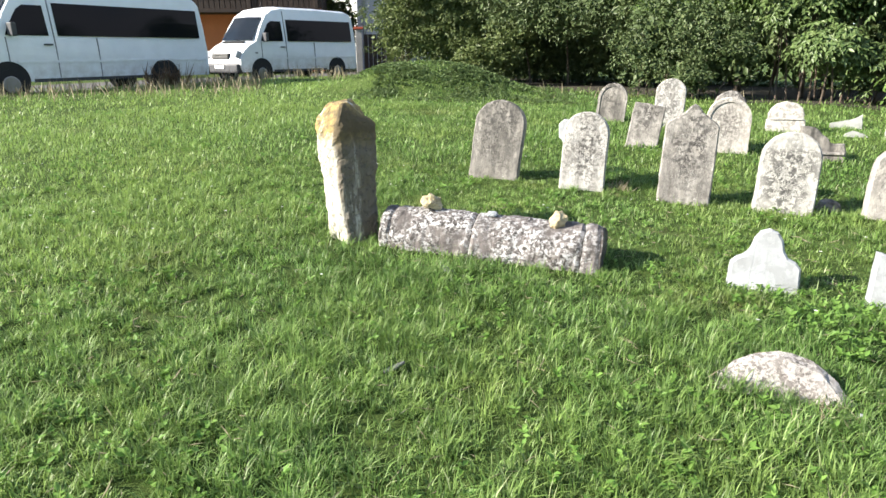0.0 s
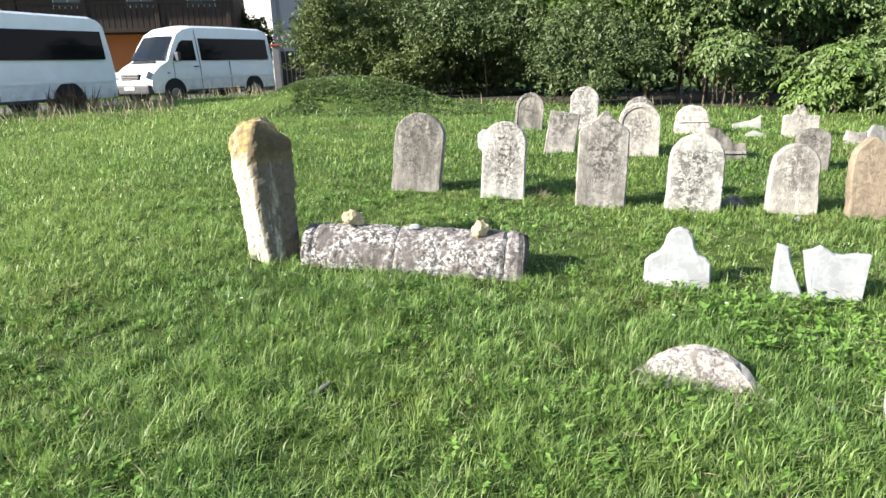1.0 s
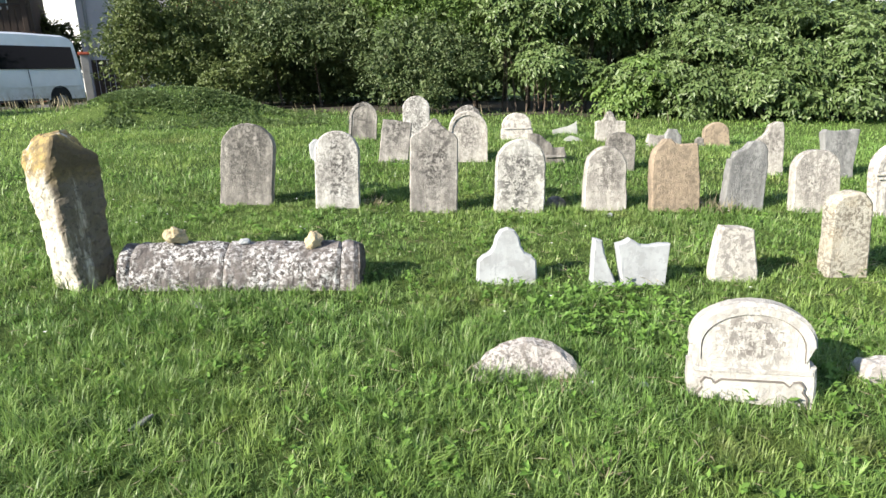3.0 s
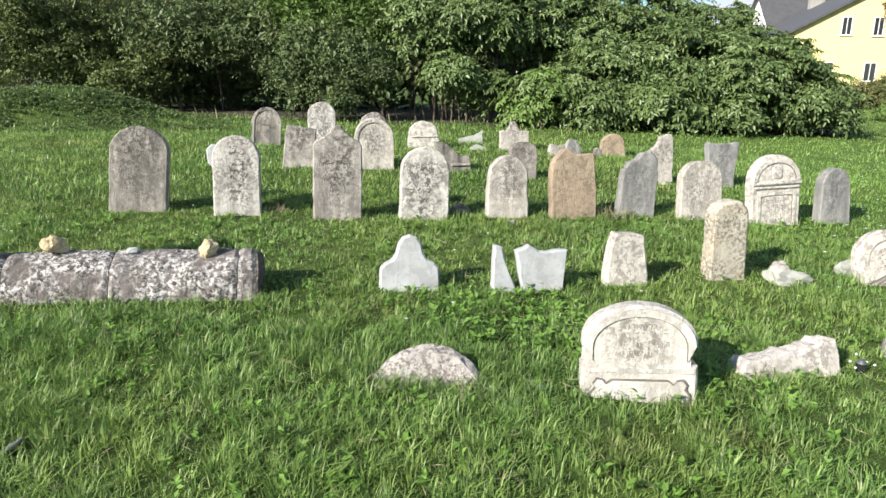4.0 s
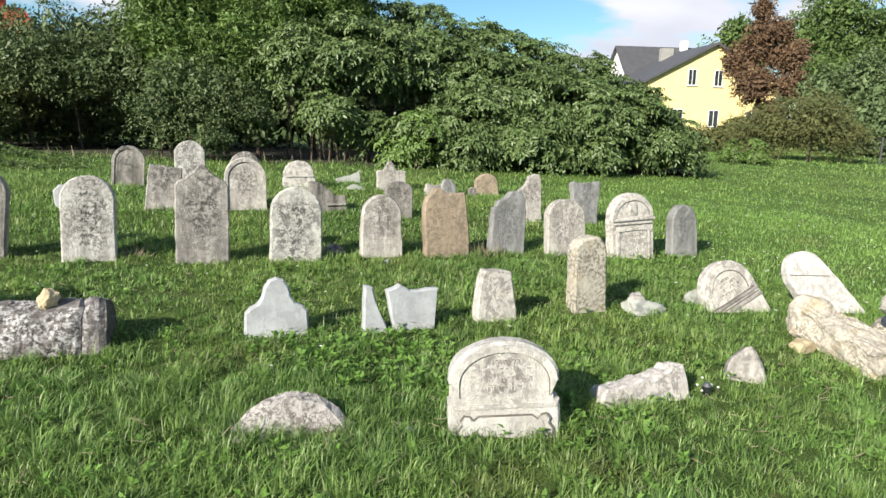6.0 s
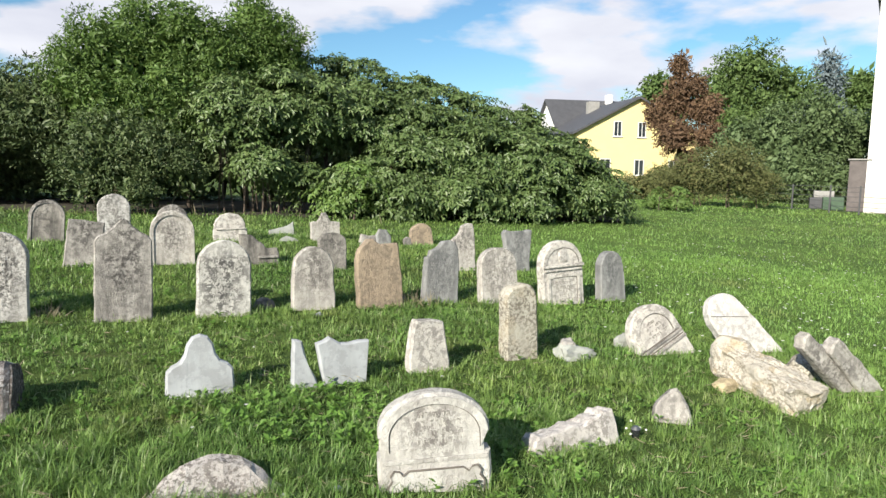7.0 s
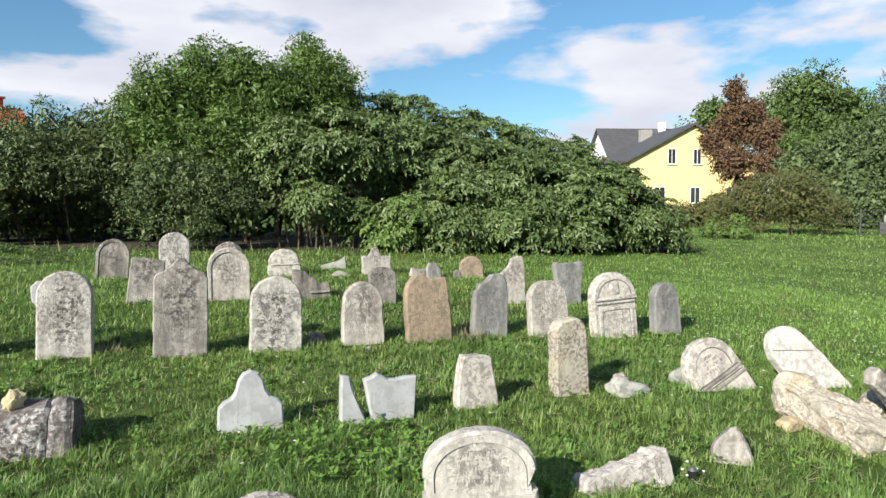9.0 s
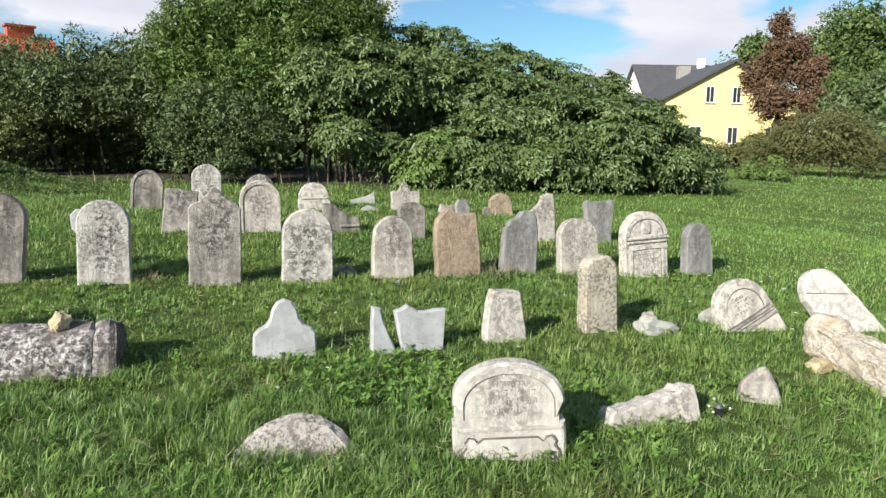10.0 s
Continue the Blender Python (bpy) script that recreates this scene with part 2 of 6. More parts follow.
def pillar_mat():
    """Pale limestone with an ochre crust of lichen on one side of its head, dark weather streaks and one face darkened
    for grime and shade.
    """
    m = Mat("pillar limestone", 0.92, spec=0.2)
    co, tall = m.coords(spread=False), m.coords((1, 1, 0.14), False)
    c = m.mix(m.noise(co, 4.0, lo=0.35, hi=0.65), (0.62, 0.59, 0.51), (0.46, 0.42, 0.35))
    sep = m.node("ShaderNodeSeparateXYZ")
    m.link(co, sep.inputs[0])

    def ramp(axis, lo, hi):
        n = m.node("ShaderNodeMapRange")
        n.inputs["From Min"].default_value, n.inputs["From Max"].default_value = lo, hi
        m.link(sep.outputs[axis], n.inputs["Value"])
        return n.outputs["Result"]

    # face turned from the sun: its shade is painted in along with brown grime
    grimy_shaded, head = ramp("Y", -0.09, -0.13), ramp("Z", 0.64, 0.76)
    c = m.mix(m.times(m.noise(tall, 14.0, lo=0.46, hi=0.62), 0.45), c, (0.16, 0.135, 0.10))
    c = m.mix(m.times(grimy_shaded, m.times(m.noise(tall, 9.0, 8, 0.7, 0.34, 0.48), 0.9)), c, (0.115, 0.094, 0.068))
    c = m.mix(m.times(m.noise(co, 26.0, 10, 0.75, 0.53, 0.6), 0.7), c, (0.075, 0.065, 0.055))
    crust = m.mix(m.noise(co, 22.0, 8, 0.7, 0.4, 0.6), (0.36, 0.265, 0.11), (0.15, 0.118, 0.07))
    c = m.mix(m.times(head, m.noise(co, 7.0, 8, 0.7, 0.38, 0.46)), c, crust)
    # the head on that face gets the same painted shade
    c = m.mix(m.times(m.times(head, grimy_shaded), 0.93), c, (0.10, 0.08, 0.052))
    m.colour(c)
    return m.bump(m.noise(co, 40.0, 8, 0.7, 0.2, 0.8), 0.6, 0.015).m


PILLARSTONE = pillar_mat()
PEBBLE = stone_mat("yellowish pebble", (0.58, 0.48, 0.30), (0.46, 0.38, 0.25), (0.25, 0.2, 0.13), 0.5, 30, 0.1)
GROOVE = plain_mat("dirt in carved grooves", (0.17, 0.15, 0.13), 0.95, vary=0.5, scale=14.0)
BARK = plain_mat("grey-brown bark", (0.13, 0.10, 0.075), 0.95, vary=0.4, scale=8, bump=0.6)
SUMAC = leaf_mat("sumac leaves", (0.07, 0.115, 0.036), (0.12, 0.18, 0.058), (0.20, 0.25, 0.105), 0.2, 0.4)
LOCUST = leaf_mat("bright green leaves", (0.08, 0.145, 0.032), (0.13, 0.212, 0.05), (0.205, 0.285, 0.085), 0.3, 0.5)
HEDGE = leaf_mat("dull green leaves", (0.06, 0.095, 0.034), (0.10, 0.142, 0.052), (0.165, 0.2, 0.088), 0.22, 0.5)
OLIVE = leaf_mat("olive green leaves", (0.08, 0.112, 0.036), (0.12, 0.158, 0.05), (0.17, 0.205, 0.075), 0.25, 0.5)
RUSSET = leaf_mat("withered russet leaves", (0.115, 0.07, 0.042), (0.17, 0.105, 0.062), (0.24, 0.155, 0.085), 0.2, 0.7)
FARGREEN = leaf_mat("far green leaves", (0.072, 0.123, 0.036), (0.116, 0.181, 0.051), (0.174, 0.246, 0.080), 0.25, 0.6)
GREYGREEN = leaf_mat("grey-green leaves", (0.085, 0.13, 0.05), (0.12, 0.175, 0.07), (0.17, 0.225, 0.10), 0.2, 0.6)
SHRUB = leaf_mat("brownish shrub leaves", (0.085, 0.10, 0.036), (0.13, 0.145, 0.05), (0.19, 0.17, 0.075), 0.2, 0.7)
WEED = leaf_mat("broad weed leaves", (0.13, 0.26, 0.05), (0.18, 0.33, 0.065), (0.26, 0.41, 0.10), 0.4, 0.5)


# ---- mesh helpers ----
def mesh_of(name, verts, faces, mat, smooth=False):
    me = bpy.data.meshes.new(name)
    me.from_pydata([tuple(v) for v in verts], [], [tuple(f) for f in faces])
    me.validate()
    if smooth:
        me.polygons.foreach_set("use_smooth", [True] * len(me.polygons))
    me.materials.append(mat)
    return me


def tri_mesh(name, verts, tris, mat):
    """A mesh of many triangles from numpy arrays."""
    me = bpy.data.meshes.new(name)
    nv, nt = len(verts), len(tris)
    me.vertices.add(nv)
    me.vertices.foreach_set("co", np.ascontiguousarray(verts, np.float32).ravel())
    me.loops.add(nt * 3)
    me.loops.foreach_set("vertex_index", np.ascontiguousarray(tris, np.int32).ravel())
    me.polygons.add(nt)
    me.polygons.foreach_set("loop_start", np.arange(0, nt * 3, 3, dtype=np.int32))
    me.update(calc_edges=True)
    me.validate()
    me.materials.append(mat)
    return me


def part(name, bm, mat, parent, label=""):
    """Links a bmesh as one mesh object under a thing or a part."""
    me = bpy.data.meshes.new(name)
    bmesh.ops.recalc_face_normals(bm, faces=bm.faces)
    bm.to_mesh(me)
    bm.free()
    me.materials.append(mat)
    ob = new(name, me)
    ob.parent = parent
    if label:
        ob["label"] = label
    return ob


def thing(name, m, label, category, group="", kind=""):
    ob = new(name)
    ob.matrix_world = m
    ob.empty_display_size = 0.1
    return tagged(ob, label, category, group, kind)


def block(sx, sy, sz, at=(0, 0, 0), bevel=0.01, turn=(0, 0, 0)):
    """A bevelled block with the middle of its base at the place given."""
    bm = bmesh.new()
    bmesh.ops.create_cube(bm, size=1)
    for v in bm.verts:
        v.co = Vector((v.co.x * sx, v.co.y * sy, (v.co.z + 0.5) * sz))
    if bevel:
        bmesh.ops.bevel(bm, geom=list(bm.edges), offset=min(bevel, 0.4 * min(sx, sy, sz)), segments=2, affect="EDGES", profile=0.6)
    bm.transform(pose(*at, *turn))
    return bm


def tube(r1, r2, length, m=Matrix(), n=12):
    bm = bmesh.new()
    bmesh.ops.create_cone(bm, cap_ends=True, segments=n, radius1=r1, radius2=r2, depth=length)
    bm.transform(m @ pose(0, 0, length / 2))
    return bm


def wobble(v, amount, scale, seed=0.0):
    return amount * noise.noise_vector(Vector(v) * scale + Vector((seed, seed * 1.7, -seed)))


def rock(sx, sy, sz, seed, rough=0.25, detail=3):
    """A stone: an icosphere squeezed and broken by noise."""
    bm = bmesh.new()
    bmesh.ops.create_icosphere(bm, subdivisions=detail, radius=1)
    for v in bm.verts:
        d = v.co.normalized()
        k = 1 + rough * noise.noise(d * 1.3 + Vector((seed, 0, 0))) + rough * 0.5 * noise.noise(d * 3.1 + Vector((0, seed, 0)))
        facet = max(abs(d.x), abs(d.y), abs(d.z))
        k *= 1 + 0.25 * (1 / facet - 1)
        v.co = Vector((d.x * sx, d.y * sy, d.z * sz)) * k + wobble(v.co, 0.03 * min(sx, sy, sz), 7, seed)
    return bm


# ---- ground ----
def level(y):
    return max(y, -6.0) if y < 10 else 10 + 3 * (1 - math.exp(-(y - 10) / 3))


def ground_z(x, y):
    z = 0.052 * (level(y) - 3) - 0.02 * (min(max(x, -2), 30) - 2.5)
    z += MOUND * math.exp(-(((x + 0.35) / 1.9) ** 2 + ((y - 15.2) / 1.3) ** 2) ** 1.4)
    z += 0.008 * noise.noise(Vector((x * 0.7, y * 0.7, 0.3))) + 0.008 * noise.noise(Vector((x * 2.3, y * 2.3, 4)))
    if x < 0 and y > 8:
        # the lane lies a little lower than the lawn
        s = min(1.0, max(0.0, ((x + 11.6) * -0.88 + (y - 12.4) * 0.475 + 0.9) / 1.2))
        z -= 0.2 * s * s * (3 - 2 * s)
    return z


MOUND = 0.62


def spaced(lo, hi, fine, far):
    """Coordinates dense between lo and hi and ever wider out to far."""
    mid = list(np.arange(lo, hi, fine))
    step, a, b = fine, lo, hi
    left, right = [], []
    while b < far:
        right.append(b)
        step *= 1.25
        b += step
        a -= step
        left.append(a)
    return np.array(left[::-1] + mid + right)


gx, gy = spaced(-9, 18, 0.2, 900), spaced(-3, 20, 0.2, 900)
gv = [(x, y, ground_z(x, y)) for y in gy for x in gx]
nx = len(gx)
gf = [(j * nx + i, j * nx + i + 1, (j + 1) * nx + i + 1, (j + 1) * nx + i) for j in range(len(gy) - 1) for i in range(nx - 1)]
ground = new("ground", mesh_of("ground", gv, gf, TURF, True))
tagged(ground, "rough green lawn of the old graveyard", "ground", kind="structure")


def polar(az, dist):
    """A place on the plan, by its bearing from +y and its distance from the walk's start."""
    return 0.3 + dist * math.sin(radians(az)), dist * math.cos(radians(az))


def fan(n, r0, r1, az0=-44, az1=88):
    a = np.radians(np.random.uniform(az0, az1, n))
    r = np.sqrt(np.random.uniform(r0 * r0, r1 * r1, n))
    return 0.3 + r * np.sin(a), r * np.cos(a)


def patchy(x, y, s):
    return 0.5 + 0.25 * (np.sin(x * 1.7 * s + 1.3 * np.sin(y * 1.1 * s)) + np.sin(y * 2.1 * s + 1.7 * np.sin(x * 1.3 * s + 2)))


THICKET = [(2, 17.4), (8, 16.5), (15, 15.3), (22, 14.9), (30, 14.8), (34, 14.6), (40, 14.9), (45, 15.4), (50, 16.1), (55, 16.8), (59, 17.6)]


def foot(az):
    """How far off the thicket's foot lies at a bearing."""
    return np.interp(az, [a for a, _ in THICKET], [d for _, d in THICKET])


def under_trees(x, y):
    """Where no grass grows: the shaded soil under the thicket."""
    az, d = np.degrees(np.arctan2(x - 0.3, y)), np.hypot(x - 0.3, y)
    return (az > 2) & (az < 59) & (d < 25) & (d > foot(az) + 0.5 * (patchy(x, y, 2.2) - 0.3)) & (np.random.uniform(0, 1, len(x)) > 0.22 * (d < foot(az) + 1.5))


def bumpy(x, y, s, k=0.0):
    """Uneven cover of the lawn, 0 to 1, with no period that the eye could find."""
    v = np.zeros(len(x))
    for a, f in ((0.4, 1.0), (1.9, 1.37), (3.1, 1.93), (4.4, 2.61), (5.6, 3.7)):
        v += np.sin((x * math.cos(a + k) + y * math.sin(a + k)) * s * f + 2.1 * np.sin((y * math.cos(a * 1.7) - x * math.sin(a * 1.7)) * s * 0.61 * f + k + a))
    return 0.5 + 0.17 * v


def grass(n, r0, r1, tall, wide, sides=(-44, 88), per=9, even=0.0):
    """Vertices and triangles of n bent blades over a stretch of the lawn, most of them in small tussocks."""
    cx, cy = fan(n // per, r0, r1, *sides)
    hump = np.clip(0.3 * bumpy(cx, cy, 2.0) + 0.7 * bumpy(cx, cy, 10.0, 2.0), 0, 1)
    same = np.maximum(even, 0.75 * np.clip((cx - 0.55 * cy - 2.5) / 3.0, 0, 1))
    hump = hump * (1 - same) + 0.6 * same
    keep = hump > np.random.uniform(-0.25, 0.75, len(cx))
    cx, cy = cx[keep], cy[keep]
    hump = hump[keep]
    big = (0.25 + 0.35 * bumpy(cx, cy, 0.9, 1.0) + 1.15 * hump) * np.random.uniform(0.6, 1.4, len(cx))
    loose = np.random.uniform(0, 1, len(cx)) < 0.35
    spread = np.where(loose, 13.0, 5.0) * wide if even < 0.4 else np.where(loose, 40.0, 22.0) * wide
    x, y, size = np.repeat(cx, per), np.repeat(cy, per), np.repeat(big, per)
    turn = np.random.uniform(0, 2 * np.pi, len(x))
    away = np.repeat(spread, per) * np.sqrt(np.random.uniform(0, 1, len(x)))
    x, y = x + away * np.cos(turn), y + away * np.sin(turn)
    keep = ~under_trees(x, y)
    x, y, size, turn = x[keep], y[keep], size[keep], turn[keep]
    n = len(x)
    z = np.array([ground_z(a, b) for a, b in zip(x, y)]) - 0.004
    size = size * (1 - 0.35 * np.clip((x - 0.55 * y - 3.2) / 3.3, 0, 1))
    hh, ww = tall * size * np.random.uniform(0.4, 1.35, n), wide * np.random.uniform(0.5, 1.4, n)
    turn, lean = turn + np.random.uniform(-0.9, 0.9, n), np.random.uniform(0.15, 1.5, n)
    dx, dy = np.cos(turn), np.sin(turn)
    sx, sy = -dy, dx
    p = np.stack([x, y, z], 1)

    def at(side, up):
        off = hh * up
        out = off * lean * up * 0.9
        return p + np.stack([dx * out + sx * ww * side, dy * out + sy * ww * side, off * (1 - 0.25 * lean * up)], 1)

    v = np.stack([at(-0.5, 0), at(0.5, 0), at(-0.38, 0.55), at(0.38, 0.55), at(0, 1.0)], 1).reshape(-1, 3)
    base = (np.arange(n) * 5)[:, None, None]
    t = np.array([[0, 1, 3], [0, 3, 2], [2, 3, 4]])[None] + base
    return v, t.reshape(-1, 3)


def joined(pieces):
    vs, ts, k = [], [], 0
    for v, t in pieces:
        vs.append(v)
        ts.append(t + k)
        k += len(v)
    return np.concatenate(vs), np.concatenate(ts)


gr = joined([grass(190000, 1.3, 4.0, 0.058, 0.005, per=12), grass(185000, 4.0, 7.0, 0.056, 0.0062, per=12, even=0.15), grass(165000, 7.0, 12.5, 0.062, 0.0095, per=12, even=0.5),
             grass(115000, 12.5, 24, 0.07, 0.016, even=0.7), grass(62000, 24, 48, 0.10, 0.034, (30, 88), even=0.8), grass(36000, 0.3, 8.0, 0.08, 0.014, (88, 316))])
tagged(new("grass", tri_mesh("grass", *gr, GRASS)), "uneven green grass with yellowish blades", "grass", kind="stuff")


SOIL = plain_mat("dark leaf-littered soil", (0.05, 0.042, 0.026), 0.97, vary=0.45, scale=2.5, bump=0.8)
sv, sf = [], []
azs = np.arange(2.5, 59, 0.75)
for a in azs:
    for k in range(7):
        d = foot(a) + (0.15 * math.sin(a * 3.1) + 0.1 * math.sin(a * 7.7) if k == 0 else 0) + k * 1.1
        x, y = polar(a, d)
        sv.append((x, y, ground_z(x, y) + 0.012))
for i in range(len(azs) - 1):
    for k in range(6):
        q = i * 7 + k
        sf.append((q, q + 7, q + 8, q + 1))
tagged(new("soil", mesh_of("soil", sv, sf, SOIL, True)), "bare brown soil under the thicket", "soil", kind="structure")


# ---- gravestones ----
def arch(w, h, rise, top=1.0, n=14, power=2.0):
    """Half-outline points of a slab with a rounded head, left to right; its foot is sunk in the ground."""
    pts = [(-w / 2, -0.2), (-w / 2 * (1 + top) / 2, (h - rise) * 0.5)]
    for i in range(n + 1):
        a = math.pi * (1 - i / n)
        c, s = math.cos(a), math.sin(a)
        pts.append((w / 2 * top * math.copysign(abs(c) ** (2 / power), c), h - rise + rise * abs(s) ** (2 / power)))
    return pts + [(w / 2 * (1 + top) / 2, (h - rise) * 0.5), (w / 2, -0.2)]


def slab_bm(outline, thick, seed=0.0, rough=0.006, bevel=0.012, step=0.035):
    """A slab from its outline: worn edges, rounded arrises, slightly uneven faces."""
    pts = []
    closed = list(outline) + [outline[0]]
    for (a, b), (c, d) in zip(closed[:-1], closed[1:]):
        n = max(1, int(math.hypot(c - a, d - b) / step))
        pts += [(a + (c - a) * i / n, b + (d - b) * i / n) for i in range(n)]
    worn = []
    for u, z in pts:
        w = wobble((u, z, seed), rough, 9, seed) + wobble((u, z, seed), rough * 0.6, 31, seed)
        worn.append(Vector((u + w.x, 0, z + w.z)))
    mid = sum(worn, Vector()) / len(worn)
    n = len(worn)
    bm = bmesh.new()

    def ring(y, inset):
        out = []
        for i, p in enumerate(worn):
            t = (worn[(i + 1) % n] - worn[i - 1]).normalized()
            inward = Vector((t.z, 0, -t.x))
            if inward.dot(mid - p) < 0 and abs(inward.dot(mid - p)) > 0.3 * (mid - p).length:
                inward = -inward
            out.append(bm.verts.new(p + inward * inset + Vector((0, y, 0)) + wobble((p.x, p.z, y), rough * 0.4, 17, seed)))
        return out

    t = thick / 2
    rings = [ring(t, bevel), ring(t - bevel, 0), ring(0, 0), ring(-t + bevel, 0), ring(-t, bevel)]
    for a, b in zip(rings[:-1], rings[1:]):
        for i in range(n):
            bm.faces.new((a[i], a[(i + 1) % n], b[(i + 1) % n], b[i]))
    bm.faces.new(rings[0])
    bm.faces.new(rings[-1][::-1])
    bmesh.ops.triangulate(bm, faces=[f for f in bm.faces if len(f.verts) > 4])
    return bm


def stone(outline, thick, mat, x, y, label, yaw=-18.0, back=5.0, lean=0.0, seed=0.0, rough=0.006, bevel=0.012, group="", name="gravestone", category="gravestone", dz=-0.028):
    """A standing slab as a thing. back: degrees it leans back; lean: degrees it leans to its right."""
    bm = slab_bm(outline, thick, seed, rough, bevel)
    bmesh.ops.recalc_face_normals(bm, faces=bm.faces)
    me = bpy.data.meshes.new(name)
    bm.to_mesh(me)
    bm.free()
    me.materials.append(mat)
    ob = new(name, me)
    ob.matrix_world = pose(x, y, ground_z(x, y) + dz, 0, 0, yaw) @ pose(0, 0, 0, -back, lean, 0)
    return tagged(ob, label, category, group)


def band(outer, inner, thick, y):
    """A raised strip between two outlines of equal length, its face at y (towards the viewer is minus)."""
    bm = bmesh.new()
    n = len(outer)
    f = [bm.verts.new((u, y - thick, z)) for u, z in outer], [bm.verts.new((u, y - thick, z)) for u, z in inner]
    b = [bm.verts.new((u, y + 0.004, z)) for u, z in outer], [bm.verts.new((u, y + 0.004, z)) for u, z in inner]
    for i in range(n - 1):
        bm.faces.new((f[0][i], f[0][i + 1], f[1][i + 1], f[1][i]))
        bm.faces.new((f[1][i], f[1][i + 1], b[1][i + 1], b[1][i]))
        bm.faces.new((f[0][i + 1], f[0][i], b[0][i], b[0][i + 1]))
    for i in (0, n - 1):
        bm.faces.new((f[0][i], f[1][i], b[1][i], b[0][i]))
    return bm


def arch_line(w, spring, rise, foot, n=20):
    """A line up one side, over a round head and down the other."""
    pts = [(-w / 2, foot)]
    for i in range(n + 1):
        a = math.pi * (1 - i / n)
        pts.append((w / 2 * math.cos(a), spring + rise * math.sin(a)))
    return pts + [(w / 2, foot)]


def writing(parent, width, low, high, rows, y, mat, seed, arched=0.0):
    """Worn lettering that cannot be read: rows of thin broken strokes, joined into one part."""
    rnd = random.Random(seed)
    bm = bmesh.new()
    step = (high - low) / rows
    for r in range(rows):
        z = low + r * step
        wide = width * (1 - arched * (r / max(1, rows - 1)) ** 2)
        u = -wide / 2
        while u < wide / 2:
            w = rnd.uniform(0.3, 0.6) * step
            strokes = [(u, z, 0.13 * step, 0.6 * step), (u + w * 0.75, z, 0.12 * step, 0.55 * step), (u, z + 0.5 * step, w, 0.12 * step), (u, z + 0.02, w * 0.8, 0.1 * step)]
            for a, b, p, q in strokes:
                if rnd.random() < 0.45:
                    k = rnd.uniform(-0.15, 0.15) * step
                    vs = [bm.verts.new((a + dx + k * dz / q, y + dy, b + dz)) for dy in (0.003, -0.0015) for dx, dz in ((0, 0), (p, 0), (p, q), (0, q))]
                    for f in ((4, 5, 6, 7), (0, 4, 7, 3), (1, 2, 6, 5), (3, 7, 6, 2), (0, 1, 5, 4)):
                        bm.faces.new([vs[m] for m in f])
            u += w + step * 0.28
    return tagged(part("inscription", bm, mat, parent, "worn unreadable lettering"), kind="stuff")


ROW = "front row of upright gravestones"
g1 = stone(arch(0.49, 0.79, 0.24, 1.02), 0.10, DARKSTONE, 0.57, 6.5, "dark weathered round-headed gravestone standing in grass", lean=6, seed=1, group=ROW)
g2 = stone(arch(0.41, 0.74, 0.20), 0.11, SPECKLED, 1.37, 6.1, "speckled grey round-headed gravestone standing in grass", lean=2, seed=2, group=ROW)
g3 = stone([(-0.219, -0.2), (-0.217, 0.5), (-0.215, 0.69), (-0.19, 0.735), (-0.13, 0.76), (-0.07, 0.81), (-0.03, 0.86), (0.0, 0.875), (0.03, 0.86), (0.08, 0.81), (0.14, 0.76), (0.19, 0.735), (0.217, 0.69), (0.219, 0.4), (0.22, -0.2)],
      0.12, LIMESTONE, 2.17, 5.67, "tall grey gravestone with a pointed curved head and dark streaks", lean=2, seed=3, group=ROW)
g4 = stone(arch(0.46, 0.69, 0.22, 0.97), 0.13, BLOTCHED, 2.92, 5.42, "white round-headed gravestone covered in dark lichen blotches", lean=2.5, seed=4, group=ROW)
g5 = stone(arch(0.42, 0.62, 0.19, 0.9), 0.11, PALESTONE, 3.72, 5.24, "pale grey round-headed gravestone with worn sides", lean=1.5, seed=5, rough=0.009, group=ROW)
g6 = stone([(-0.23, -0.2), (-0.23, 0.5), (-0.215, 0.57), (-0.16, 0.64), (-0.10, 0.70), (-0.05, 0.70), (-0.01, 0.66), (0.03, 0.645), (0.19, 0.645), (0.205, 0.62), (0.225, 0.3), (0.23, -0.2)],
      0.12, SANDSTONE, 4.32, 4.98, "brown sandstone gravestone with a broken head", lean=-1, seed=6, rough=0.009, group=ROW)
g7 = stone([(-0.195, -0.2), (-0.19, 0.36), (-0.175, 0.49), (-0.14, 0.50), (-0.12, 0.56), (-0.04, 0.60), (0.02, 0.66), (0.08, 0.675), (0.14, 0.65), (0.175, 0.58), (0.19, 0.4), (0.195, -0.2)],
      0.11, SLATE, 4.97, 4.83, "blue-grey leaning gravestone with a broken shoulder", lean=4, seed=7, rough=0.009, group=ROW)
g8 = stone(arch(0.46, 0.61, 0.18, 0.95), 0.11, PALESTONE, 5.58, 4.56, "grey round-headed gravestone with faint carving", lean=-1, seed=8, group=ROW)
g9 = stone(arch(0.525, 0.71, 0.26, 0.98), 0.13, WHITESTONE, 6.16, 4.16, "pale gravestone with a carved round head, cornice and framed panel", lean=-2, seed=9, group=ROW)
part("cornice", block(0.52, 0.03, 0.028, (0, -0.075, 0.425), 0.006), WHITESTONE, g9)
part("cornice", block(0.47, 0.022, 0.02, (0, -0.073, 0.385), 0.005), WHITESTONE, g9)
part("panel_frame", band(arch_line(0.41, 0.34, 0.012, -0.1, 4), arch_line(0.35, 0.31, 0.012, -0.1, 4), 0.014, -0.064), WHITESTONE, g9)
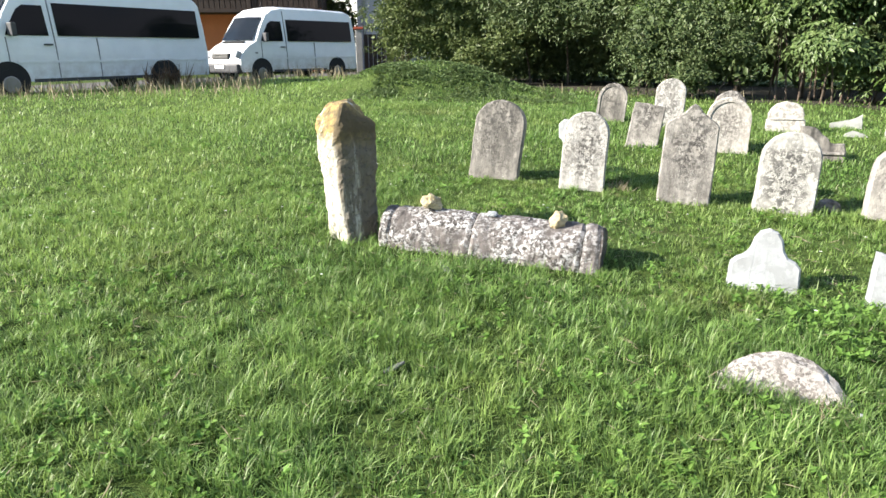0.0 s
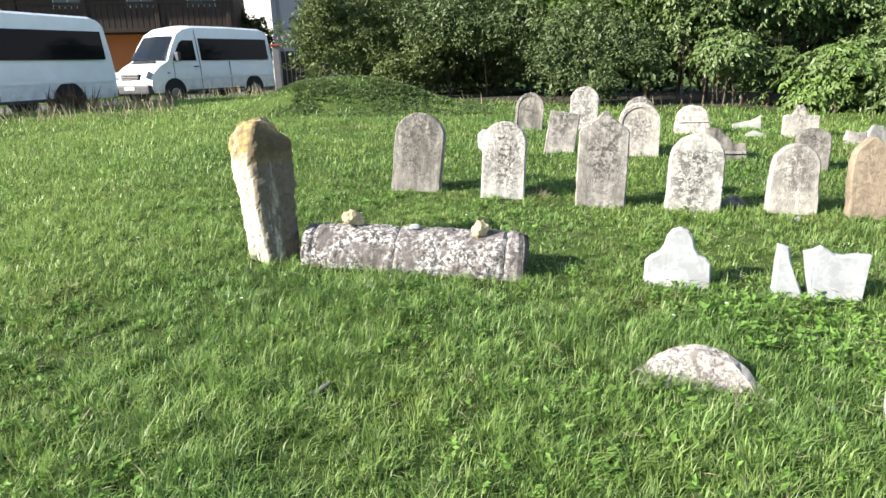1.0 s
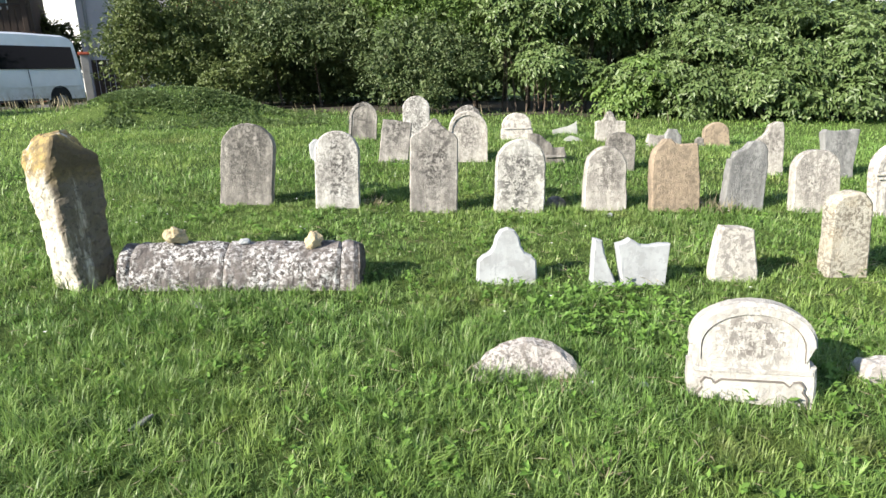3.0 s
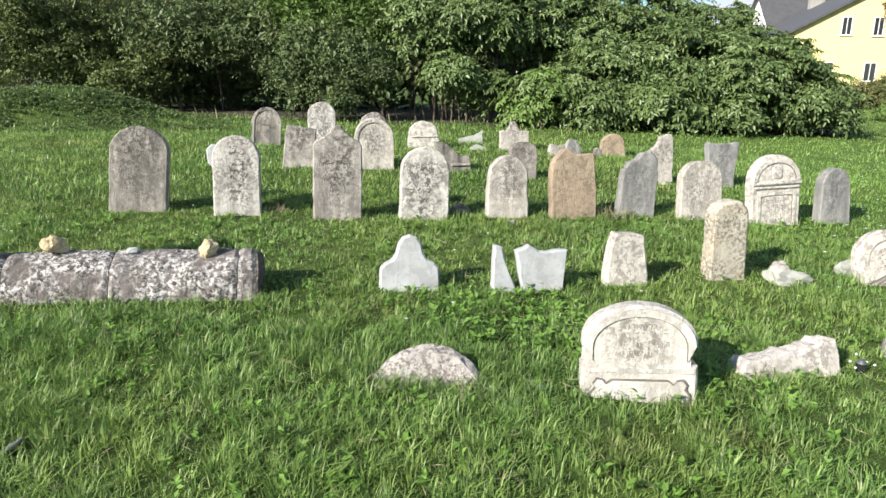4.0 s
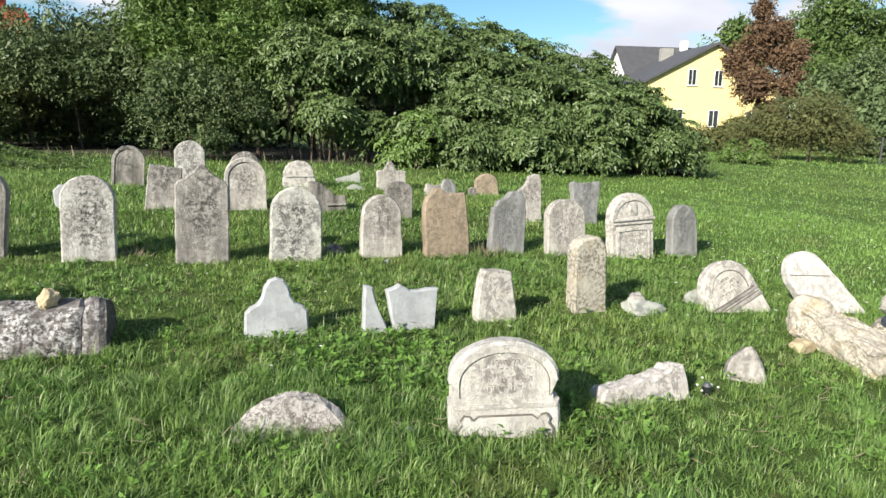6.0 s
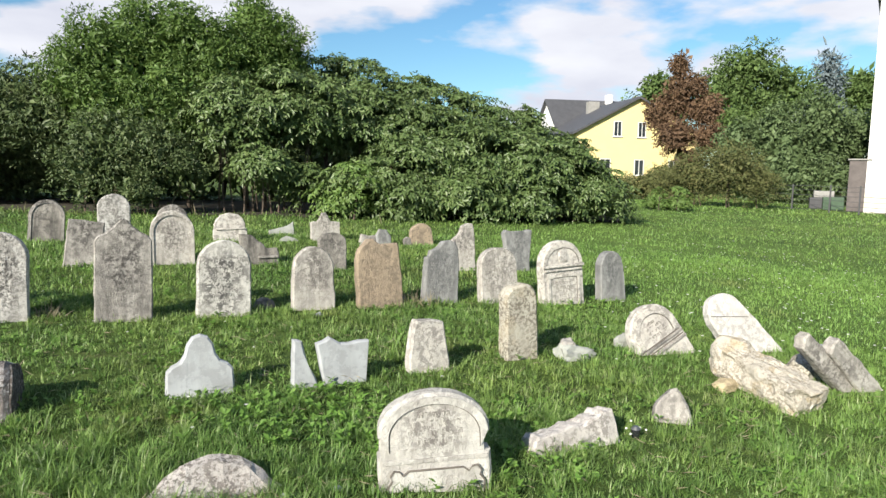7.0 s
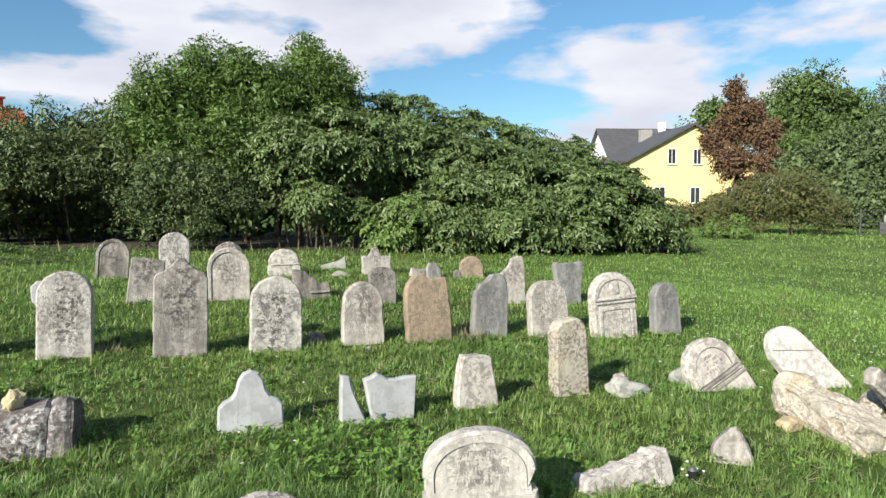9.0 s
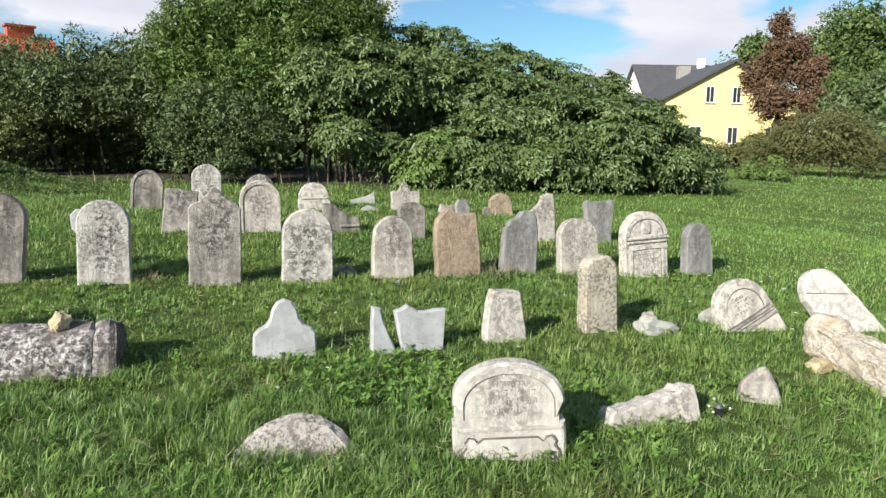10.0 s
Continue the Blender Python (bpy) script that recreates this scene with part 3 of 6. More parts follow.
part("head_border", band(arch_line(0.49, 0.47, 0.21, 0.46), arch_line(0.415, 0.47, 0.165, 0.46), 0.012, -0.064), WHITESTONE, g9)
part("carved_groove", band(arch_line(0.417, 0.47, 0.166, 0.462), arch_line(0.40, 0.47, 0.157, 0.462), 0.002, -0.066), GROOVE, g9, "dirt-filled carved line")
part("carved_groove", band(arch_line(0.352, 0.312, 0.012, -0.1, 4), arch_line(0.336, 0.304, 0.012, -0.1, 4), 0.002, -0.066), GROOVE, g9, "dirt-filled carved line")
part("carved_rosette", rock(0.055, 0.016, 0.07, 3.3), WHITESTONE, g9).location = (0.0, -0.066, 0.545)
stone(arch(0.36, 0.58, 0.19, 0.88), 0.12, SLATE, 6.81, 3.96, "small dark grey round-headed gravestone at the end of a row", lean=-2, seed=10, group=ROW)

writing(g9, 0.28, 0.06, 0.29, 5, -0.0655, LIMESTONE, 5)
writing(g1, 0.34, 0.16, 0.60, 8, -0.0505, DARKSTONE, 11, 0.3)
writing(g2, 0.30, 0.16, 0.62, 9, -0.0555, SPECKLED, 12, 0.4)
writing(g3, 0.32, 0.24, 0.70, 8, -0.0605, LIMESTONE, 13, 0.3)
writing(g4, 0.32, 0.14, 0.55, 7, -0.0655, BLOTCHED, 14, 0.5)
writing(g5, 0.28, 0.12, 0.50, 7, -0.0555, PALESTONE, 15, 0.4)
writing(g6, 0.30, 0.16, 0.52, 6, -0.0605, SANDSTONE, 16)
writing(g7, 0.26, 0.12, 0.46, 6, -0.0555, SLATE, 17)
writing(g8, 0.30, 0.12, 0.48, 6, -0.0555, PALESTONE, 18, 0.5)
GREENSLAB = stone_mat("pale greenish slab stone", (0.35, 0.36, 0.325), (0.27, 0.275, 0.25), (0.14, 0.145, 0.13), 0.35, 18, 0.3, bump=0.3)
BACKROW = "back rows of old gravestones"
ba = stone(arch(0.44, 0.60, 0.24, 1.0), 0.09, DARKSTONE, 2.62, 10.33, "grey round-headed gravestone with a raised rim", lean=5, seed=11, group=BACKROW)
part("raised_rim", band(arch_line(0.43, 0.36, 0.23, -0.1), arch_line(0.36, 0.36, 0.19, -0.1), 0.014, -0.044), LIMESTONE, ba)
stone([(-0.19, -0.2), (-0.19, 0.3), (-0.185, 0.55), (-0.05, 0.56), (0.1, 0.55), (0.185, 0.552), (0.19, 0.3), (0.19, -0.2)], 0.09, LIMESTONE, 2.52, 8.23, "grey rectangular gravestone with a flat head", lean=8, seed=12, group=BACKROW)
stone(arch(0.42, 0.72, 0.21), 0.1, SPECKLED, 3.37, 9.87, "speckled tall round-headed gravestone", lean=1.5, seed=13, group=BACKROW)
bd = stone(arch(0.50, 0.68, 0.25), 0.1, PALESTONE, 3.46, 7.97, "pale grey round-headed gravestone with a rim, set before another", lean=1, seed=14, group=BACKROW)
part("raised_rim", band(arch_line(0.49, 0.42, 0.245, -0.1), arch_line(0.42, 0.42, 0.20, -0.1), 0.016, -0.049), PALESTONE, bd)
stone(arch(0.37, 0.72, 0.18), 0.09, LIMESTONE, 3.57, 8.25, "weathered round-headed gravestone close behind another", lean=1, seed=15, group=BACKROW)
be = stone([(-0.25, -0.2), (-0.25, 0.0), (-0.25, 0.20), (-0.225, 0.21), (-0.235, 0.28), (-0.2, 0.36), (-0.13, 0.43), (0, 0.46), (0.13, 0.43), (0.2, 0.36), (0.235, 0.28), (0.225, 0.21), (0.25, 0.20), (0.25, 0.0), (0.25, -0.2)],
           0.11, WHITESTONE, 4.95, 9.56, "bleached white gravestone with round head and shoulders", seed=16, group=BACKROW)
part("moulding", block(0.42, 0.025, 0.02, (0, -0.06, 0.2), 0.005), WHITESTONE, be)
bf = stone([(-0.24, -0.2), (-0.25, 0.15), (-0.255, 0.42), (-0.19, 0.41), (-0.12, 0.40), (-0.05, 0.35), (0.01, 0.30), (0.06, 0.235), (0.12, 0.22), (0.21, 0.225), (0.225, 0.12), (0.225, -0.2)], 0.12, DARKSTONE, 4.42, 7.58, "broken dark gravestone stump with a slanting break", seed=17, rough=0.014, group=BACKROW)
part("plinth_moulding", block(0.25, 0.035, 0.03, (0.08, -0.07, 0.1), 0.006), LIMESTONE, bf)
stone([(-0.22, -0.1), (-0.215, 0.10), (0.05, 0.16), (0.16, 0.21), (0.21, 0.25), (0.215, 0.1), (0.215, -0.1)], 0.05, GREENSLAB, 6.06, 9.94, "pale green broken slab propped in grass", back=25, seed=18, group=BACKROW)
stone([(-0.16, -0.1), (-0.14, 0.05), (-0.02, 0.11), (0.10, 0.07), (0.16, 0.01), (0.16, -0.1)], 0.09, GREENSLAB, 5.76, 9.21, "low pale stone fragment in grass", back=30, seed=19, rough=0.012, group=BACKROW, name="stone_fragment", category="stone")
stone([(-0.24, -0.2), (-0.24, 0.34), (-0.19, 0.36), (-0.10, 0.34), (-0.095, 0.42), (-0.05, 0.49), (0.0, 0.50), (0.04, 0.44), (0.09, 0.35), (0.17, 0.345), (0.23, 0.335), (0.235, -0.2)], 0.10, PALESTONE, 6.31, 8.98, "grey gravestone with a pointed stepped head", seed=20, group=BACKROW)
stone(arch(0.34, 0.49, 0.12, 1.05), 0.1, DARKSTONE, 5.04, 6.89, "small dark grey gravestone with a rounded head", lean=1, seed=21, group=BACKROW)
stone([(-0.24, -0.1), (-0.25, 0.12), (-0.23, 0.22), (-0.1, 0.18), (0.0, 0.19), (0.02, -0.1)], 0.09, LIMESTONE, 6.81, 8.33, "broken pale gravestone stump", back=8, seed=22, rough=0.014, group=BACKROW)
stone([(-0.13, -0.1), (-0.12, 0.2), (-0.05, 0.29), (0.06, 0.28), (0.12, 0.17), (0.13, -0.1)], 0.11, SLATE, 6.93, 8.27, "grey broken pointed stone beside a stump", seed=23, rough=0.016, group=BACKROW)
stone(arch(0.42, 0.38, 0.16, 0.92), 0.1, SANDSTONE, 7.61, 8.1, "small brownish round-headed gravestone", lean=-3, seed=24, group=BACKROW)
stone([(-0.07, -0.1), (-0.07, 0.13), (-0.02, 0.16), (0.05, 0.14), (0.07, -0.1)], 0.07, LIMESTONE, 7.36, 8.16, "small upright stone stump in grass", seed=25, rough=0.01, group=BACKROW)
stone([(-0.2, -0.2), (-0.24, 0.34), (-0.19, 0.39), (-0.05, 0.5), (0.02, 0.62), (0.09, 0.655), (0.165, 0.64), (0.18, 0.5), (0.18, -0.2)], 0.1, PALESTONE, 6.57, 6.09, "pale gravestone broken off along a slant", lean=-1, seed=26, rough=0.009, group=BACKROW)
stone([(-0.16, -0.2), (-0.19, 0.2), (-0.235, 0.56), (-0.2, 0.6), (-0.1, 0.575), (0.05, 0.57), (0.17, 0.585), (0.215, 0.58), (0.17, 0.3), (0.14, -0.2)], 0.1, SLATE, 7.27, 5.7, "dark grey gravestone widening to a chipped top", lean=-1, seed=27, rough=0.01, group=BACKROW)
stone([(0.02, -0.1), (0.0, 0.28), (-0.08, 0.44), (-0.11, 0.47), (-0.115, 0.60), (-0.06, 0.64), (0.08, 0.62), (0.10, -0.1)], 0.07, MARBLE, 1.30, 6.30, "small pale broken stone leaning behind a gravestone", lean=-2, seed=28, group=BACKROW)

MID = "low gravestones of the middle row"
stone([(-0.197, -0.15), (-0.196, 0.065), (-0.193, 0.180), (-0.16, 0.213), (-0.115, 0.234), (-0.09, 0.278), (-0.075, 0.338), (-0.045, 0.382), (0, 0.398), (0.045, 0.382), (0.075, 0.338), (0.09, 0.278), (0.115, 0.234), (0.16, 0.213), (0.193, 0.180), (0.197, 0.065), (0.198, -0.15)],
      0.075, MARBLE, 2.00, 3.76, "low pale grey gravestone with a bell-shaped head", back=6, lean=2, seed=30, rough=0.003, group=MID)
stone([(-0.10, -0.15), (-0.095, 0.02), (-0.075, 0.345), (-0.05, 0.34), (-0.02, 0.33), (0.015, 0.17), (0.055, 0.1), (0.095, 0.0), (0.11, -0.15)], 0.07, MARBLE, 2.58, 3.51, "narrow half of a broken grey gravestone beside a crack", back=5, seed=31, rough=0.003, group=MID)
stone([(-0.13, -0.15), (-0.14, 0.02), (-0.16, 0.15), (-0.178, 0.30), (-0.13, 0.315), (-0.09, 0.335), (-0.055, 0.315), (-0.02, 0.29), (0.04, 0.285), (0.11, 0.295), (0.175, 0.29), (0.165, 0.2), (0.14, 0.0), (0.135, -0.15)], 0.07, MARBLE, 2.83, 3.45, "wide half of a broken grey gravestone with a jagged top", back=5, seed=32, rough=0.004, group=MID)
stone([(-0.165, -0.15), (-0.162, 0.1), (-0.14, 0.26), (-0.135, 0.29), (-0.10, 0.40), (-0.02, 0.395), (0.08, 0.38), (0.108, 0.37), (0.12, 0.28), (0.15, 0.1), (0.162, -0.15)], 0.10, WHITESTONE, 3.47, 3.33, "stub of a speckled gravestone narrowing to its broken top", back=4, seed=33, rough=0.007, group=MID)
stone(arch(0.30, 0.61, 0.12, 0.95, power=2.1), 0.13, CREAM, 4.27, 3.17, "narrow cream gravestone post with pitted face and rounded top", back=2, lean=-1, seed=34, rough=0.006, bevel=0.02, group=MID)


# The large carved stone
big_out = [(-0.295, -0.15), (-0.295, 0.0), (-0.292, 0.165), (-0.262, 0.170), (-0.228, 0.184), (-0.215, 0.205), (-0.222, 0.228), (-0.252, 0.246), (-0.288, 0.252)]
for i in range(1, 18):
    a = math.pi * (1 - i / 18)
    big_out.append((0.290 * math.cos(a), 0.268 + 0.18 * math.sin(a)))
big_out += [(0.288, 0.252), (0.252, 0.246), (0.222, 0.228), (0.215, 0.205), (0.228, 0.184), (0.262, 0.170), (0.292, 0.165), (0.295, 0.0), (0.295, -0.15)]
big = stone(big_out, 0.11, BIGSTONE, 2.41, 2.11, "broad bleached gravestone with carved arch border and scalloped panel", yaw=-34, back=4, lean=-1.5, dz=0.0, seed=40, rough=0.004, bevel=0.014)
big.scale.x = 0.895
part("arch_border", band(arch_line(0.55, 0.265, 0.168, 0.262), arch_line(0.475, 0.25, 0.15, 0.19), 0.009, -0.055), BIGSTONE, big)
part("moulding", block(0.545, 0.010, 0.02, (0, -0.056, 0.13), 0.003), BIGSTONE, big)
panel = [(-0.25, -0.1), (-0.25, 0.03), (-0.225, 0.06), (-0.235, 0.08), (-0.215, 0.105), (-0.185, 0.10), (-0.17, 0.08), (-0.14, 0.10), (0.14, 0.10), (0.17, 0.08), (0.185, 0.10), (0.215, 0.105), (0.235, 0.08), (0.225, 0.06), (0.25, 0.03), (0.25, -0.1)]
part("carved_panel", slab_bm(panel, 0.03, 41.0, 0.003, 0.006), BIGSTONE, big).location = (0, -0.053, 0)

inner_line, panel_line = arch_line(0.478, 0.252, 0.152, 0.19), [(1.012 * x, z + (0.004 if z > 0 else 0)) for x, z in panel]
part("carved_groove", band(inner_line, [(0.972 * x, z - 0.006) for x, z in inner_line], 0.002, -0.056), GROOVE, big, "dirt-filled carved line")
part("carved_groove", band(panel_line, [(0.992 * x, z - 0.003 if z > 0 else z) for x, z in panel], 0.002, -0.070), GROOVE, big, "dirt-filled carved line")
writing(big, 0.32, 0.175, 0.38, 5, -0.0555, BIGSTONE, 6, 0.5)
# Sunken slab, broken base, boulders
stone([(-0.29, -0.12), (-0.28, 0.01), (-0.225, 0.08), (-0.16, 0.13), (-0.09, 0.165), (0, 0.178), (0.09, 0.165), (0.17, 0.125), (0.24, 0.06), (0.30, 0.0), (0.31, -0.12)], 0.12, SLABSTONE, 1.57, 2.63, "low rounded stone slab sunk deep in the grass", back=36, lean=3, dz=-0.01, seed=42, rough=0.032, bevel=0.045)
stone([(-0.30, -0.1), (-0.295, 0.06), (-0.275, 0.125), (-0.24, 0.14), (-0.20, 0.128), (-0.15, 0.138), (-0.10, 0.132), (-0.06, 0.145), (-0.03, 0.158), (0.0, 0.15), (0.02, 0.135), (0.06, 0.14), (0.10, 0.17), (0.14, 0.168), (0.17, 0.19), (0.21, 0.183), (0.245, 0.188), (0.262, 0.1), (0.28, -0.1)], 0.15, ROUGHPALE, 3.31, 1.97, "broken lower part of a pinkish gravestone with a ragged top", back=12, lean=-3, seed=43, rough=0.008, bevel=0.012, dz=-0.035)


def boulder(sx, sy, sz, mat, x, y, dz, label, seed, turn=(0, 0, 0), name="stone_fragment", rough=0.25, category="stone", z=None):
    bm = rock(sx, sy, sz, seed, rough)
    me = bpy.data.meshes.new(name)
    bm.to_mesh(me)
    bm.free()
    me.materials.append(mat)
    ob = new(name, me)
    ob.matrix_world = pose(x, y, (ground_z(x, y) if z is None else z) + dz, *turn)
    return tagged(ob, label, category)


stone([(-0.11, -0.1), (-0.125, 0.04), (-0.115, 0.12), (-0.045, 0.205), (-0.015, 0.215), (0.015, 0.195), (0.10, 0.07), (0.12, 0.02), (0.11, -0.1)], 0.10, LIMESTONE, 4.10, 1.80, "pointed pale grey stone fragment in grass", yaw=-50, back=18, lean=10, seed=51, rough=0.012, bevel=0.016, name="stone_fragment", category="stone", dz=-0.02)
boulder(0.19, 0.10, 0.085, GREENSLAB, 4.68, 2.92, 0.0, "low grey-green rubble stone", 6.2, (0, 12, -15), rough=0.4)
boulder(0.07, 0.06, 0.05, LIMESTONE, 4.62, 2.97, 0.09, "small broken stone lying on rubble", 6.9, (20, 0, 30), rough=0.4)
boulder(0.09, 0.06, 0.07, GREENSLAB, 5.27, 2.85, 0.04, "small grey-green stone block in grass", 7.4, (0, 0, -20))
boulder(0.09, 0.08, 0.07, DARKSTONE, 3.36, 5.52, 0.02, "small dark stone in the shade behind a gravestone", 8.4)
BLEACHED = stone_mat("sun-bleached slab stone", (0.64, 0.62, 0.585), (0.54, 0.515, 0.485), (0.24, 0.22, 0.20), 0.5, 30, 0.25)
rs = stone(arch(0.50, 0.46, 0.24, 0.95), 0.10, WHITESTONE, 5.42, 2.55, "round carved gravestone leaning far to one side", back=18, lean=-26, seed=44, rough=0.005)
part("arch_border", band(arch_line(0.40, 0.22, 0.2, 0.16), arch_line(0.33, 0.22, 0.16, 0.16), 0.012, -0.05), WHITESTONE, rs)
part("carved_groove", band(arch_line(0.335, 0.22, 0.162, 0.165), arch_line(0.318, 0.22, 0.153, 0.165), 0.002, -0.052), GROOVE, rs, "dirt-filled carved line")
part("carved_groove", block(0.42, 0.006, 0.008, (0, -0.0525, 0.14), 0), GROOVE, rs, "dirt-filled carved line")
part("carved_groove", block(0.45, 0.006, 0.008, (0, -0.0525, 0.09), 0), GROOVE, rs, "dirt-filled carved line")
writing(rs, 0.22, 0.19, 0.34, 4, -0.0525, LIMESTONE, 21, 0.5)
part("moulding", block(0.46, 0.02, 0.022, (0, -0.053, 0.115), 0.005), LIMESTONE, rs)
part("moulding", block(0.48, 0.02, 0.02, (0, -0.053, 0.06), 0.005), LIMESTONE, rs)
oval = stone(arch(0.42, 0.62, 0.2, 0.85), 0.10, BLEACHED, 6.18, 2.12, "bleached oval gravestone slab leaning over with a crack", back=22, lean=-34, seed=45, rough=0.006)
part("crack", block(0.36, 0.006, 0.007, (0, -0.0505, 0.40), 0, (0, 38, 0)), DARKSTONE, oval, "thin dark crack")
boulder(0.16, 0.15, 0.17, ROUGHSTONE, 5.26, 1.95, 0.15, "rough cream head of a toppled pillar", 9.3, (10, 15, 20), name="pillar_fragment", rough=0.3)
fallen = block(0.66, 0.27, 0.22, (0, 0, -0.06), 0.02)
bmesh.ops.subdivide_edges(fallen, edges=list(fallen.edges), cuts=9, use_grid_fill=True)
for v in fallen.verts:
    v.co.yz *= 1.0 - 0.22 * v.co.x
    v.co += wobble(v.co, 0.04, 4, 3.0) + wobble(v.co, 0.03, 14, 5.0) + wobble(v.co, 0.016, 37, 6.0)
fo = part("toppled_pillar", fallen, ROUGHSTONE, None)
fo.matrix_world = pose(5.1, 1.62, ground_z(5.1, 1.62) + 0.05, 0, -12, 68) @ pose(0, 0, 0, 0, 0, 0)
tagged(fo, "rough cream stone pillar lying toppled in the grass", "pillar")
boulder(0.11, 0.07, 0.05, PEBBLE, 4.98, 1.86, 0.02, "small ochre stone under a toppled pillar", 9.9)
stone([(-0.07, -0.1), (-0.075, 0.3), (-0.06, 0.68), (0.0, 0.72), (0.055, 0.70), (0.07, 0.3), (0.07, -0.1)], 0.09, PALESTONE, 5.80, 1.29, "narrow grey slab leaning far over", back=4, lean=-50, seed=46, rough=0.008)
stone([(-0.08, -0.1), (-0.085, 0.3), (-0.07, 0.60), (0.0, 0.63), (0.07, 0.6), (0.08, 0.3), (0.08, -0.1)], 0.09, PALESTONE, 5.93, 1.20, "brownish narrow slab leaning beside another", back=4, lean=-48, seed=47, rough=0.01)
boulder(0.035, 0.03, 0.03, MARBLE, 6.02, 1.58, 0.0, "small white pebble lying on a leaning slab", 2.2, name="pebble", z=0.055)
boulder(0.15, 0.11, 0.13, CREAM, 5.77, 1.62, 0.04, "brownish round stone behind a toppled pillar", 8.1, rough=0.3)

# Barrel tomb
TX, TY, TYAW, TLEN = 0.335, 4.18, -19.3, 1.50
sec = [(0.0, -0.15), (-0.005, 0.02), (0.0, 0.11), (0.02, 0.17), (0.055, 0.22), (0.11, 0.262), (0.17, 0.285), (0.23, 0.288), (0.29, 0.27), (0.345, 0.225), (0.385, 0.165), (0.41, 0.09), (0.41, -0.15)]
tomb = thing("barrel_tomb", pose(TX, TY, ground_z(TX, TY), 0, 0, TYAW) @ pose(0, 0, 0, 0, 1.5, 0), "long barrel-shaped tomb of dark stone with white lichen", "tomb")


def tomb_section(u0, u1, fat):
    """One stone of the tomb, between two shares of its length."""
    tm = bmesh.new()
    ns = max(4, int((u1 - u0) * 64))
    rings = []
    for i in range(ns + 1):
        u = u0 + (u1 - u0) * i / ns
        worn = 0.014 if i in (0, ns) else 0.0
        k = fat - worn / 0.28 - 0.02 * math.sin(u * 3.1)
        ring = []
        for y, z in sec:
            p = Vector(((u - 0.5) * TLEN, 0.2 + (y - 0.2) * k, z * k * (0.93 if z > 0 else 1.08)))
            ring.append(tm.verts.new(p + wobble(p, 0.018, 6, 2.0) + wobble(p, 0.010, 22, 4.0)))
        rings.append(ring)
    for a, b in zip(rings[:-1], rings[1:]):
        for i in range(len(sec) - 1):
            tm.faces.new((a[i], b[i], b[i + 1], a[i + 1]))
    tm.faces.new(rings[0])
    tm.faces.new(rings[-1][::-1])
    return tm


part("head_block", tomb_section(0.0, 0.05, 0.95), TOMBSTONE, tomb)
part("tomb_block", tomb_section(0.054, 0.44, 1.0), TOMBSTONE, tomb)
part("tomb_block", tomb_section(0.443, 0.93, 0.99), TOMBSTONE, tomb)
part("foot_block", tomb_section(0.933, 1.0, 1.0), TOMBSTONE, tomb)
# grime plus the shade of the end turned from the sun, put into the colour
ENDSTONE = stone_mat("dark end stone with grime and shade", (0.10, 0.085, 0.075), (0.065, 0.056, 0.05), (0.025, 0.022, 0.02), 0.7, 40, 0.5, white=0.25)
# thin added plate that carries this darkening
part("end_face", tomb_section(1.0, 1.012, 0.95), ENDSTONE, tomb, "tomb end with grime and shade in its colour")
boulder(0.066, 0.055, 0.052, PEBBLE, 0.005, 4.50, 0.0, "pale yellowish memorial stone lying on the tomb", 1.4, (0, 18, 20), name="memorial_stone", rough=0.45, z=0.43)
boulder(0.055, 0.05, 0.055, PEBBLE, 0.84, 4.18, 0.0, "yellow memorial stone lying on the tomb", 3.7, (20, 0, 40), name="memorial_stone", rough=0.4, z=0.372)
boulder(0.035, 0.03, 0.018, MARBLE, 0.42, 4.36, 0.0, "small white pebble lying on the tomb", 4.9, name="pebble", z=0.375)

# Tall pillar stone
pb = bmesh.new()
bmesh.ops.create_grid(pb, x_segments=1, y_segments=1, size=1)
pb.clear()
NR = 60
SIDES = 56
prev = None
for i in range(NR + 1):
    u = i / NR
    z = -0.15 + 1.13 * u
    fat = 0.86 + 0.33 * min(0.74, u)
    cap = max(0.0, (u - 0.78) / 0.22)
    fat *= math.sqrt(max(0.02, 1 - 0.7 * cap ** 2.4))
    ring = []
    for j in range(SIDES):
        a = 2 * math.pi * (j + 0.5) / SIDES
        c, s = math.cos(a), math.sin(a)
        k = (abs(c) ** 9 + abs(s) ** 9) ** (-1 / 9)
        p = Vector((0.15 * c * k * fat + 0.02 * cap, 0.14 * s * k * fat, z - 0.11 * cap * max(0.0, 0.79 * c * k - 0.62 * s * k - 0.1) - 0.03 * cap * max(0.0, -c * k)))
        w = wobble(p, 0.02, 4.5, 7.0) + wobble(p, 0.012, 15, 8.0) + wobble(p, 0.007, 41, 2.0) + wobble(p, 0.022 * min(1.0, max(0.0, u - 0.66) * 8), 8, 3.0)
        ring.append(pb.verts.new(p + w))
    if prev:
        for j in range(SIDES):
            pb.faces.new((prev[j], prev[(j + 1) % SIDES], ring[(j + 1) % SIDES], ring[j]))
    prev = ring
pb.faces.new(prev)
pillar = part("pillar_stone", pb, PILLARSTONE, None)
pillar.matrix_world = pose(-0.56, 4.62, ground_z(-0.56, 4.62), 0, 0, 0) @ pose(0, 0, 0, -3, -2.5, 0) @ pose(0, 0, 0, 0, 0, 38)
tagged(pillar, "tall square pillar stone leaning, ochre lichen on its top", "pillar")
